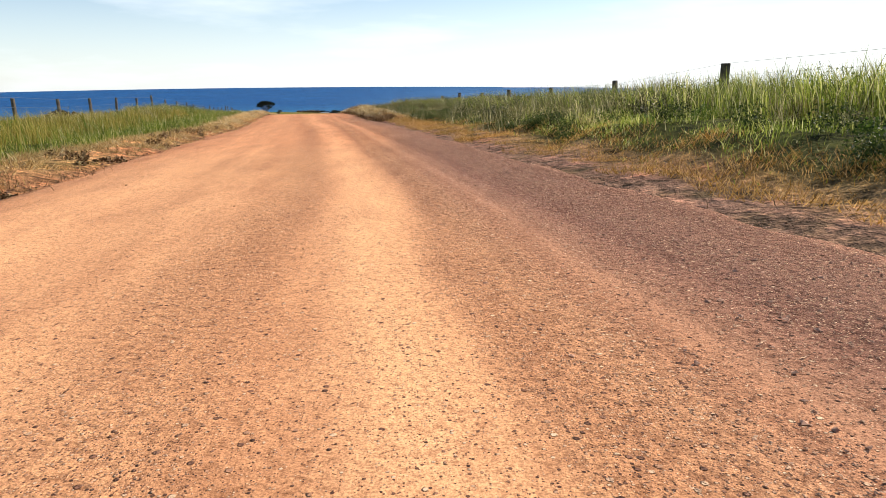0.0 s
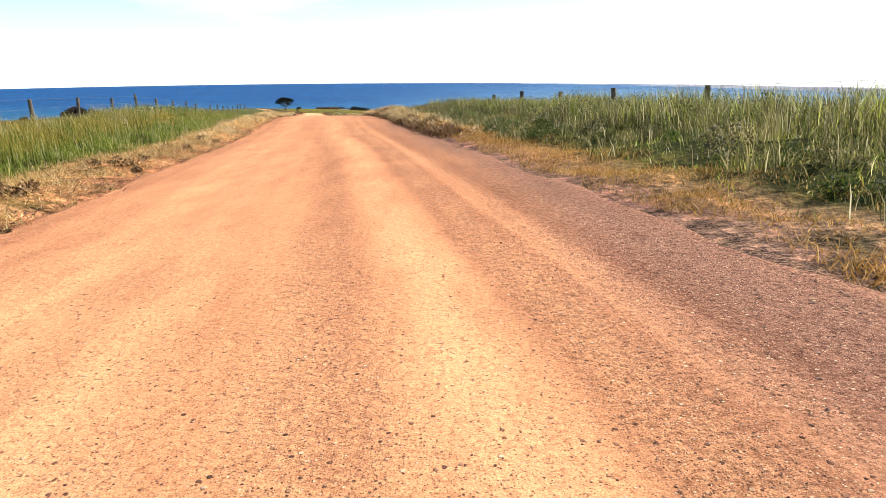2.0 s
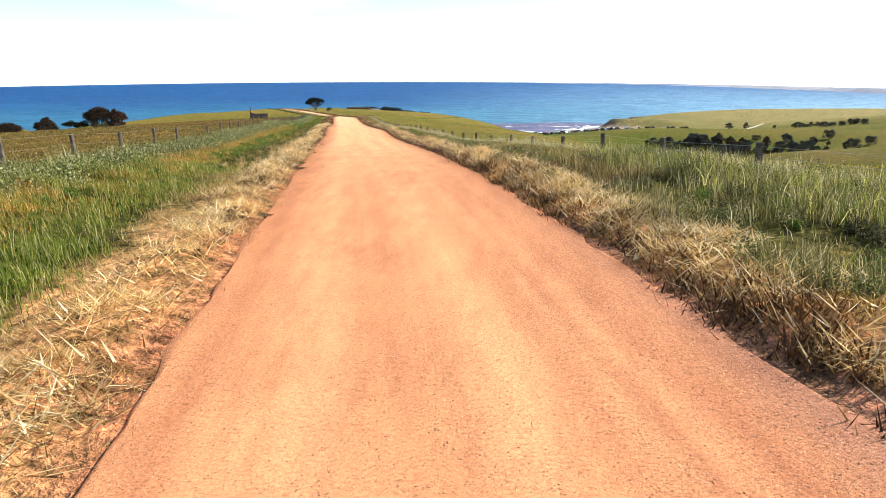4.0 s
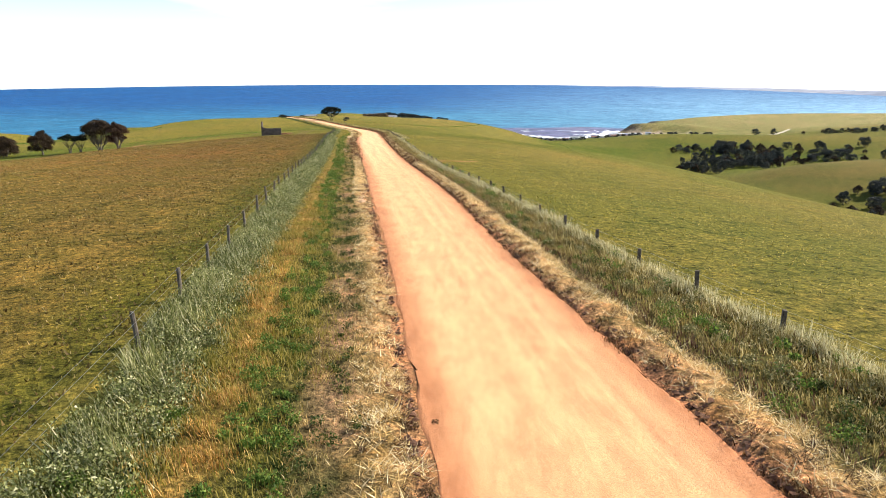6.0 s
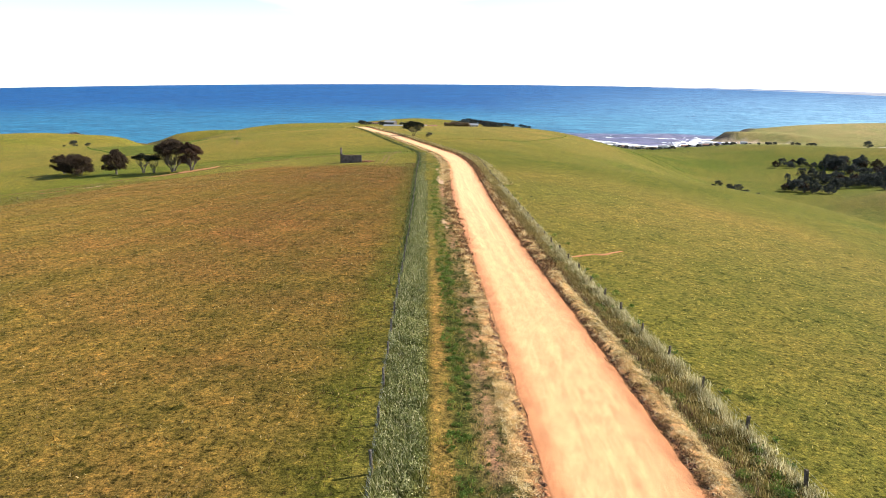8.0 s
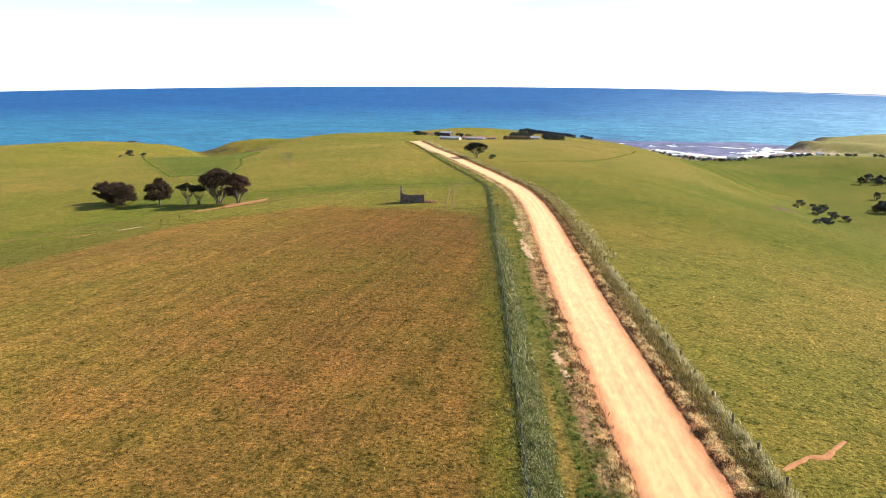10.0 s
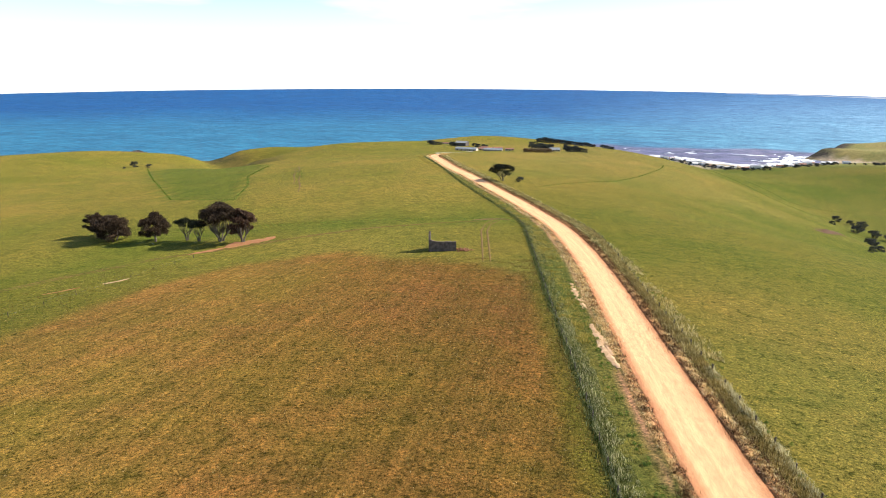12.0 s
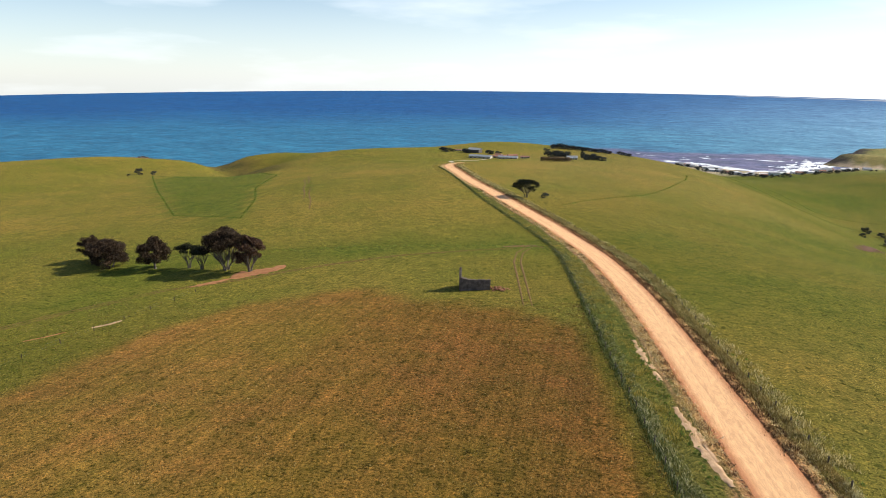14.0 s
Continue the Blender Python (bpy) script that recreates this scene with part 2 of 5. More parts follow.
def ground_mat():
    m, nt, b = new_mat("pasture_ground")
    at = nt.nodes.new("ShaderNodeAttribute")
    at.attribute_name = "cover"
    v = coords(nt)
    col = at.outputs["Color"]
    n1 = noise_out(nt, v, 0.03, 5)
    col = mixc(nt, "MULTIPLY", 0.8, col, ramp(nt, n1, [(0.3, (0.8, 0.93, 0.8)), (0.7, (1.25, 1.08, 1.15))]))
    tuss = noise_out(nt, v, 0.22, 5, 0.65)
    col = mixc(nt, "MULTIPLY", 0.55, col, ramp(nt, tuss, [(0.34, (0.6, 0.72, 0.6)), (0.48, (1, 1, 1)), (0.66, (1.25, 1.16, 1.12))]))
    clump = noise_out(nt, v, 0.8, 4, 0.6)
    col = mixc(nt, "MULTIPLY", 0.95, col, ramp(nt, clump, [(0.32, (0.36, 0.45, 0.34)), (0.43, (0.92, 0.95, 0.92)), (0.56, (1, 1, 1)), (0.7, (1.4, 1.25, 1.2))]))
    n3 = noise_out(nt, v, 2.6, 5, 0.75)
    col = mixc(nt, "MULTIPLY", 0.9, col, ramp(nt, n3, [(0.36, (0.12, 0.14, 0.11)), (0.46, (0.78, 0.8, 0.78)), (0.54, (1.05, 1.03, 1.0)), (0.66, (2.1, 1.85, 1.7))]))
    n4 = noise_out(nt, v, 9.0, 4, 0.7)
    col = mixc(nt, "MULTIPLY", 0.7, col, ramp(nt, n4, [(0.36, (0.25, 0.27, 0.25)), (0.5, (1, 1, 1)), (0.66, (1.9, 1.85, 1.7))]))
    rows = noise_out(nt, coords(nt, (0.9, 0.018, 0.1), (0, 0, -radians(11))), 1.0, 3, 0.6)
    rowed = ramp(nt, rows, [(0.35, (0.72, 0.76, 0.72)), (0.65, (1.28, 1.22, 1.2))])
    sown = nt.nodes.new("ShaderNodeAttribute")
    sown.attribute_name = "sown"
    col = mixc(nt, "MULTIPLY", sown.outputs["Fac"], col, rowed)
    nt.links.new(col, b.inputs["Base Color"])
    b.inputs["Roughness"].default_value = 0.95
    b.inputs["Specular IOR Level"].default_value = 0.03
    bump(nt, b, mixc(nt, "ADD", 0.5, n3, n4), 0.65, 0.24)
    return m


def road_mat():
    m, nt, b = new_mat("orange_gravel_road")
    at = nt.nodes.new("ShaderNodeAttribute")
    at.attribute_name = "cover"
    v = coords(nt)
    col = at.outputs["Color"]
    ln = nt.nodes.new("ShaderNodeAttribute")
    ln.attribute_name = "lane"
    n1 = noise_out(nt, ln.outputs["Vector"], 1.6, 5, 0.6)
    col = mixc(nt, "MULTIPLY", 0.5, col, ramp(nt, n1, [(0.3, (0.72, 0.66, 0.64)), (0.5, (1, 1, 1)), (0.72, (1.18, 1.2, 1.2))]))
    n2 = noise_out(nt, v, 0.7, 5, 0.6)
    col = mixc(nt, "MULTIPLY", 0.35, col, ramp(nt, n2, [(0.3, (0.8, 0.75, 0.72)), (0.7, (1.15, 1.15, 1.12))]))
    lo = nt.nodes.new("ShaderNodeAttribute")
    lo.attribute_name = "loose"
    drift = noise_out(nt, coords(nt, (1, 0.22, 1)), 2.4, 5, 0.7)
    col = mixc(nt, "MULTIPLY", 0.45, col, ramp(nt, drift, [(0.36, (0.7, 0.64, 0.62)), (0.5, (1, 1, 1)), (0.64, (1.18, 1.2, 1.18))]))
    sand = noise_out(nt, v, 36.0, 5, 0.7)
    col = mixc(nt, "MULTIPLY", 0.85, col, ramp(nt, sand, [(0.36, (0.66, 0.6, 0.57)), (0.48, (1, 1, 1)), (0.66, (1.16, 1.15, 1.13))]))
    grit = noise_out(nt, v, 150.0, 3, 0.6)
    col = mixc(nt, "MULTIPLY", 0.75, col, ramp(nt, grit, [(0.35, (0.5, 0.44, 0.42)), (0.6, (1.14, 1.14, 1.14))]))
    height = mixc(nt, "MULTIPLY", 1.0, sand, ramp(nt, lo.outputs["Fac"], [(0, (0.15, 0.15, 0.15)), (1, (0.8, 0.8, 0.8))]))
    coarse = noise_out(nt, v, 24.0, 4, 0.6)
    pitted = mixc(nt, "MULTIPLY", 1.0, coarse, lo.outputs["Color"])
    col = mixc(nt, "MULTIPLY", lo.outputs["Fac"], col, ramp(nt, coarse, [(0.36, (0.55, 0.47, 0.44)), (0.5, (1, 1, 1)), (0.66, (1.25, 1.24, 1.22))]))
    height = mixc(nt, "ADD", 1.0, height, pitted)
    # bedded pebbles of three sizes: each cell may hold one, brown, purple or pale; loose ground holds many more
    for size, few, many in ((150.0, 0.16, 0.62), (80.0, 0.08, 0.46), (42.0, 0.02, 0.2)):
        cell = node(nt, "TexVoronoi", Scale=size, Randomness=1.0)
        nt.links.new(v, cell.inputs["Vector"])
        pick = nt.nodes.new("ShaderNodeSeparateColor")
        nt.links.new(cell.outputs["Color"], pick.inputs[0])
        share = node(nt, "MapRange")
        share.inputs["To Min"].default_value, share.inputs["To Max"].default_value = few, many
        nt.links.new(lo.outputs["Fac"], share.inputs["Value"])
        there = nt.nodes.new("ShaderNodeMath")
        there.operation = "LESS_THAN"
        nt.links.new(pick.outputs[0], there.inputs[0])
        nt.links.new(share.outputs[0], there.inputs[1])
        shape = ramp(nt, cell.outputs["Distance"], [(0.3, (1, 1, 1)), (0.42, (0, 0, 0))])
        mask = mixc(nt, "MULTIPLY", 1.0, shape, there.outputs[0])
        tone = ramp(nt, pick.outputs[1], [(0, (0.08, 0.038, 0.026)), (0.4, (0.25, 0.115, 0.068)), (0.7, (0.45, 0.23, 0.13)), (1, (0.8, 0.55, 0.34))])
        col = mixc(nt, "MIX", mask, col, tone)
        height = mixc(nt, "ADD", 0.6, height, mask)
    nt.links.new(col, b.inputs["Base Color"])
    b.inputs["Roughness"].default_value = 0.95
    b.inputs["Specular IOR Level"].default_value = 0.12
    bump(nt, b, height, 1.0, 0.022)
    return m


def sea_mat():
    m, nt, b = new_mat("sea_water")
    at = nt.nodes.new("ShaderNodeAttribute")
    at.attribute_name = "cover"
    v = coords(nt, (1, 1.3, 1))
    n1 = noise_out(nt, v, 0.0028, 4, 0.6)
    col = mixc(nt, "MULTIPLY", 0.7, at.outputs["Color"], ramp(nt, n1, [(0.3, (0.78, 0.84, 0.88)), (0.7, (1.25, 1.15, 1.1))]))
    swell = noise_out(nt, v, 0.014, 5, 0.65)
    col = mixc(nt, "MULTIPLY", 0.8, col, ramp(nt, swell, [(0.36, (0.62, 0.7, 0.76)), (0.5, (1, 1, 1)), (0.66, (1.4, 1.3, 1.22))]))
    n2 = noise_out(nt, v, 0.06, 6, 0.7)
    col = mixc(nt, "MULTIPLY", 0.8, col, ramp(nt, n2, [(0.36, (0.45, 0.56, 0.64)), (0.64, (1.5, 1.4, 1.3))]))
    caps = ramp(nt, noise_out(nt, coords(nt, (1, 2.2, 1)), 0.03, 8, 0.72), [(0.7, (0, 0, 0)), (0.735, (1, 1, 1))])
    col = mixc(nt, "MIX", caps, col, (0.75, 0.8, 0.82))
    nt.links.new(col, b.inputs["Base Color"])
    b.inputs["Roughness"].default_value = 0.6
    b.inputs["IOR"].default_value = 1.33
    b.inputs["Specular IOR Level"].default_value = 0.3
    bump(nt, b, n2, 0.9, 6.0)
    return m


M_GROUND, M_ROAD, M_SEA = ground_mat(), road_mat(), sea_mat()
M_STRAW = blade_mat("dry_straw", [(0, (0.2, 0.11, 0.035)), (0.25, (0.58, 0.38, 0.14)), (0.65, (0.86, 0.64, 0.3)), (1, (0.97, 0.87, 0.6))], 0.3)
M_STRAW_NEAR = blade_mat("trodden_straw", [(0, (0.16, 0.085, 0.025)), (0.4, (0.46, 0.29, 0.1)), (0.8, (0.66, 0.47, 0.2)), (1, (0.86, 0.72, 0.45))], 0.3)
M_SILVER = blade_mat("silver_grass", [(0, (0.1, 0.085, 0.02)), (0.45, (0.33, 0.27, 0.085)), (1, (0.85, 0.72, 0.4))], 0.4)
M_GREEN = blade_mat("green_grass", [(0, (0.05, 0.085, 0.012)), (0.5, (0.18, 0.24, 0.03)), (0.85, (0.42, 0.4, 0.1)), (1, (0.8, 0.7, 0.38))], 0.5)
M_OLIVE = blade_mat("olive_grass", [(0, (0.12, 0.1, 0.018)), (0.5, (0.3, 0.25, 0.04)), (1, (0.58, 0.45, 0.15))], 0.45)
M_SAGE = blade_mat("silver_leaves", [(0, (0.04, 0.05, 0.014)), (0.5, (0.17, 0.19, 0.06)), (0.85, (0.36, 0.36, 0.15)), (1, (0.72, 0.68, 0.42))], 0.3)
M_DUSK = blade_mat("grey_green_leaves", [(0, (0.06, 0.062, 0.02)), (0.5, (0.19, 0.175, 0.065)), (0.88, (0.34, 0.3, 0.13)), (1, (0.78, 0.66, 0.4))], 0.3)
M_BUSH = blade_mat("dusky_bush_leaves", [(0, (0.03, 0.034, 0.016)), (0.6, (0.085, 0.09, 0.04)), (0.9, (0.2, 0.17, 0.09)), (1, (0.6, 0.52, 0.36))], 0.35)
M_WEED = blade_mat("weed_leaves", [(0, (0.035, 0.075, 0.013)), (0.6, (0.11, 0.18, 0.03)), (1, (0.26, 0.33, 0.07))], 0.4)
M_TWIG = blade_mat("dead_stalks", [(0, (0.07, 0.04, 0.02)), (0.6, (0.18, 0.1, 0.045)), (1, (0.42, 0.3, 0.15))], 0.1)
M_POST = plain("weathered_post", (0.05, 0.04, 0.03), (0.16, 0.13, 0.1), 6, 0.9, 0.6, 0.01)
M_POST_GREY = plain("bleached_post", (0.07, 0.058, 0.045), (0.2, 0.165, 0.13), 6, 0.9, 0.6, 0.01)
M_STEEL = plain("galvanised_wire", (0.25, 0.25, 0.24), (0.4, 0.4, 0.38), 8, 0.5, 0.1, 0.001, 0.8)
M_BARK = plain("grey_bark", (0.06, 0.05, 0.04), (0.2, 0.17, 0.14), 2.5, 0.95, 0.8, 0.04)
M_NEEDLE = blade_mat("dark_needles", [(0, (0.006, 0.009, 0.004)), (0.6, (0.016, 0.02, 0.009)), (1, (0.045, 0.045, 0.02))], 0.06)
M_LEAF_DARK = blade_mat("dark_bank_leaves", [(0, (0.018, 0.034, 0.008)), (0.6, (0.06, 0.09, 0.02)), (1, (0.2, 0.21, 0.06))], 0.4)
M_NEEDLE_BROWN = blade_mat("brown_needles", [(0, (0.014, 0.009, 0.006)), (0.6, (0.045, 0.029, 0.017)), (1, (0.13, 0.085, 0.05))], 0.06)
M_NEEDLE_RED = blade_mat("russet_needles", [(0, (0.022, 0.011, 0.008)), (0.6, (0.075, 0.04, 0.026)), (1, (0.2, 0.12, 0.075))], 0.06)
M_HEDGE = blade_mat("brown_hedge_leaves", [(0, (0.1, 0.07, 0.04)), (0.6, (0.26, 0.18, 0.11)), (1, (0.45, 0.33, 0.2))], 0.35)
# distance haze is put into these leaf colours as a shift to blue
M_SCRUB = blade_mat("haze_blued_scrub", [(0, (0.016, 0.02, 0.022)), (0.6, (0.045, 0.052, 0.05)), (1, (0.11, 0.115, 0.09))], 0.2)
M_STONE = plain("old_limestone", (0.1, 0.078, 0.07), (0.24, 0.19, 0.165), 1.2, 0.95, 0.7, 0.05, island=0.8)


# ---------------------------------------------------------------- building helpers
def mesh_of(name, verts, faces, material=None, smooth_shade=False):
    me = bpy.data.meshes.new(name)
    verts = np.asarray(verts, np.float32)
    faces = np.asarray(faces, np.int32)
    k = faces.shape[1]
    me.vertices.add(len(verts))
    me.vertices.foreach_set("co", verts.ravel())
    me.loops.add(faces.size)
    me.loops.foreach_set("vertex_index", faces.ravel())
    me.polygons.add(len(faces))
    me.polygons.foreach_set("loop_start", np.arange(len(faces), dtype=np.int32) * k)
    me.polygons.foreach_set("use_smooth", np.full(len(faces), smooth_shade))
    me.update(calc_edges=True)
    if material:
        me.materials.append(material)
    return me


def put_under(ob, parent):
    ob.parent = parent
    return ob


def part(name, bm, material, parent, label=""):
    me = bpy.data.meshes.new(name)
    bm.to_mesh(me)
    bm.free()
    me.materials.append(material)
    ob = put_under(new(name, me), parent)
    return tagged(ob, label)


def add_colour(me, rgb):
    a = me.color_attributes.new("cover", "FLOAT_COLOR", "POINT")
    a.data.foreach_set("color", np.concatenate([rgb, np.ones((len(rgb), 1))], 1).astype(np.float32).ravel())


def box(bm, x, y, z, sx, sy, sz, rz=0.0, bevel=0.0):
    """A box with its foot's middle at x, y, z."""
    m = Matrix.LocRotScale((x, y, z + sz / 2), Euler((0, 0, rz)), (sx, sy, sz))
    got = bmesh.ops.create_cube(bm, size=1, matrix=m)
    if bevel:
        es = list({e for v in got["verts"] for e in v.link_edges})
        bmesh.ops.bevel(bm, geom=es, offset=bevel, segments=1, affect="EDGES")
    return bm


def tube(bm, points, radii, sides=6):
    """A tapered limb along points."""
    rings = []
    for i, p in enumerate(points):
        d = (points[min(i + 1, len(points) - 1)] - points[max(i - 1, 0)]).normalized()
        u = d.orthogonal().normalized()
        w = d.cross(u)
        rings.append([bm.verts.new(p + radii[i] * (math.cos(a) * u + math.sin(a) * w)) for a in (k * math.tau / sides for k in range(sides))])
    for a, b in zip(rings, rings[1:]):
        for k in range(sides):
            bm.faces.new((a[k], a[(k + 1) % sides], b[(k + 1) % sides], b[k]))
    bm.faces.new(rings[-1])
    return bm


# ---------------------------------------------------------------- ground
TURN = radians(9.6)


def steps(fine_a, fine_b, fine, lo, hi, grow):
    vals = list(np.arange(fine_a, fine_b + fine / 2, fine))
    s, v = fine, vals[-1]
    while v < hi:
        s = min(s * grow, 15 if abs(v) < 1700 else 90)
        v += s
        vals.append(v)
    s, v = fine, vals[0]
    while v > lo:
        s = min(s * grow, 15 if abs(v) < 1000 else 90)
        v -= s
        vals.insert(0, v)
    return np.array(vals)


HOLLOW = [(-429, 602), (-236, 369), (-189, 347), (-246, 459), (-286, 560), (-354, 636)]


def paddock(x, y):
    """How far a place lies in the grazed brown paddock, 0 to 1."""
    north = np.interp(x, [-150, -124, -106, -81, -55, -40], [230, 249, 256, 249, 238, 228]) + 3 * wob(x, y, 9, 3)
    west = np.interp(y, [-50, 183, 222, 256], [-150, -141, -137, -124])
    fw = line_x(FENCE_W, y)
    return smooth(0, 5, north - y) * smooth(0, 7, x - west) * smooth(0.4, 1.8, fw - x + 0.5 * wob(x, y, 1.7, 4))


def cover_colour(x, y):
    """Which plants or soil cover the ground, as a base colour."""
    d = road_d(x, y)
    fw, fe = line_x(FENCE_W, y), line_x(FENCE_E, y)
    on = smooth(-70, -60, y) * smooth(600, 560, y)
    w1, w2 = wob(x, y, 1.7, 4), wob(x, y, 60, 7)
    north_green = (smooth(40, 240, y) + 0.4 * smooth(20, 90, x)).clip(0, 1)[..., None]
    green = np.array((0.114, 0.103, 0.022)) * (1 - north_green) + np.array((0.083, 0.092, 0.0145)) * north_green
    dry = np.array((0.16, 0.122, 0.036)) * (1 - north_green) + np.array((0.148, 0.118, 0.03)) * north_green
    west_side = smooth(-40, -110, x)[..., None] * smooth(180, 260, y)[..., None]
    green, dry = green * (1 + np.array((0.62, 0.38, 0.8)) * west_side), dry * (1 + np.array((0.4, 0.3, 0.4)) * west_side)
    c = green + (dry - green) * (0.35 + 0.4 * w2 + 0.25 * wob(x, y, 140, 2))[..., None].clip(0, 1)
    # lusher strip below the ruin and in the gullies
    lush = np.array((0.075, 0.104, 0.018))
    strip = np.exp(-((y - (292 + 0.16 * (x + 150))) / 14.0) ** 2) * smooth(-260, -150, x) * smooth(-45, -70, x)
    vale = smooth(-66, -80, land(x, y)) * smooth(60, 120, x)
    scrub = np.exp(-(((x - 320) / 120) ** 2 + ((y - 560) / 110) ** 2))[..., None]
    c = c * (1 - 0.8 * scrub) + np.array((0.125, 0.1, 0.035)) * 0.8 * scrub
    hollow = np.zeros_like(x)
    for (ax, ay), (bx, by) in zip(HOLLOW, HOLLOW[1:] + HOLLOW[:1]):
        cross = ((ay > y) != (by > y)) & (x < (bx - ax) * (y - ay) / (by - ay + 1e-9) + ax)
        hollow = np.where(cross, 1 - hollow, hollow)
    far_dry = (smooth(1120, 1250, y) * 0.9 * (x > 100))[..., None]
    c = c * (1 - far_dry) + np.array((0.27, 0.23, 0.12)) * far_dry
    dry_rise = (0.65 * smooth(400, 540, y) * smooth(-140, -70, x) * smooth(110, 20, x) * (0.75 + 0.25 * wob(x, y, 45, 3)))[..., None]
    c = c * (1 - dry_rise) + np.array((0.19, 0.15, 0.05)) * dry_rise
    k = np.clip(0.7 * strip + 0.3 * vale + 0.75 * hollow, 0, 1)[..., None]
    c = c * (1 - k) + lush * k
    # grazed brown paddock west of the road
    brown = paddock(x, y)
    pad = np.array((0.155, 0.094, 0.027)) + np.array((0.01, 0.016, 0.003)) * smooth(100, 45, y)[..., None] + np.array((-0.018, 0.014, -0.006)) * (0.45 * wob(x, y, 27, 9) + 0.3 * wob(x, y, 4.3, 5))[..., None]
    pad = pad + np.array((0.012, 0.022, 0.003)) * (smooth(190, 40, y) * 0.6)[..., None]
    pad = pad * (0.9 + 0.34 * smooth(8, 60, fw - x))[..., None]
    pad = pad * (1 - np.array((0.07, 0.15, 0.1)) * smooth(90, 150, y)[..., None] * smooth(75, 35, fw - x)[..., None])
    lane_side = (smooth(5.5, 1.0, fw - x + 0.8 * wob(x, y, 2.5, 4)))[..., None]
    pad = pad * (1 - 0.75 * lane_side) + np.array((0.07, 0.078, 0.013)) * 0.75 * lane_side
    pad = pad * (1 - 0.14 * smooth(150, 70, y)[..., None])
    c = c * (1 - brown[..., None]) + pad * brown[..., None]
    c = c * np.array((1.0, 1.0, 0.85))
    # grass of the reserve
    inside = smooth(-0.3, 1.2, x - fw) * smooth(-0.3, 1.2, fe - x) * on
    res = np.array((0.06, 0.062, 0.016)) + np.array((0.035, 0.022, 0.009)) * w1[..., None] + np.array((0.02, 0.008, 0.006)) * smooth(2, 6, d)[..., None] * smooth(0, 30, y)[..., None]
    far_res = (smooth(90, 150, y) * smooth(1, -3, d))[..., None]
    res = res * (1 - far_res) + np.array((0.09, 0.092, 0.022)) * far_res
    c = c * (1 - inside[..., None]) + res * inside[..., None]
    # straw beside the wheel-packed surface
    h = road_half(y)
    north_part = smooth(8, 30, y)
    orange = np.exp(-((d + 7.5) / 0.45) ** 2) * north_part * smooth(150, 100, y) * on
    c = c * (1 - 0.8 * orange[..., None]) + np.array((0.3, 0.17, 0.05)) * 0.8 * orange[..., None]
    bare = np.exp(-((d + 4.95) / 0.55) ** 2) * north_part * on * smooth(-0.5, 0.2, w1)
    c = c * (1 - bare[..., None]) + np.array((0.3, 0.17, 0.1)) * bare[..., None]
    straw = (smooth(-5.5 + north_part, -4.9 + north_part, d + 0.4 * w1) * (d < 0) + smooth(4.75, 4.35, d + 0.3 * w1 + 0.5 * smooth(10, -10, y)) * (d >= 0)) * on
    # ground under the straw, darkened for humus and for shade between stalks
    st = (np.array((0.33, 0.2, 0.09)) + np.array((0.15, 0.1, 0.06)) * wob(x, y, 0.5, 6)[..., None]) * (1 + np.array((0.35, 0.3, 0.25)) * (smooth(10, -14, y) * (d < 0))[..., None])
    c = c * (1 - straw[..., None]) + st * straw[..., None]
    soil = smooth(h + 0.7, h + 0.1, np.abs(d) + 0.25 * w1 - 0.4 * smooth(-10, -30, y) * (d > 0)) * on
    s_col = np.array((0.3, 0.14, 0.07)) + np.array((-0.05, 0.0, 0.03)) * (smooth(0, -25, y) * (d > 0))[..., None]
    c = c * (1 - soil[..., None]) + s_col * soil[..., None]
    # sand and rock near the sea
    zz = land(x, y)
    bank = (smooth(26, 12, line_off(x, y, (-338, 640), (-480, 806)) + 6 * wob(x, y, 14, 2)) * (0.6 + 0.4 * wob(x, y, 7, 5)))[..., None]
    face = (smooth(60, 30, np.hypot(x + 480, y - 805)) * smooth(-52, -58, zz))[..., None]
    bank = np.maximum(bank, face)
    c = c * (1 - 0.8 * bank) + np.array((0.06, 0.05, 0.028)) * 0.8 * bank
    cliff = smooth(-66, -78, zz) * (smooth(860, 950, y) * smooth(60, -50, x) + smooth(720, 800, y) * (x < -300)).clip(0, 1)
    sea_side, beach_side = headland(x, y)
    cliff = np.maximum(cliff, smooth(48, 26, sea_side + 6 * wob(x, y, 12, 3)) * smooth(-12, 4, beach_side) * smooth(-70, -74, zz) * smooth(280, 300, x) * smooth(520, 430, x))
    c = c * (1 - cliff[..., None]) + np.array((0.05, 0.042, 0.042)) * cliff[..., None]
    sand = smooth(-84, -86, zz) * smooth(-91, -89, zz) * smooth(15, 40, x) * smooth(480, 420, x) * smooth(1060, 1090, y) * smooth(1340, 1300, y)
    c = c * (1 - sand[..., None]) + np.array((0.36, 0.3, 0.23)) * sand[..., None]
    return c.clip(0.004, 1)


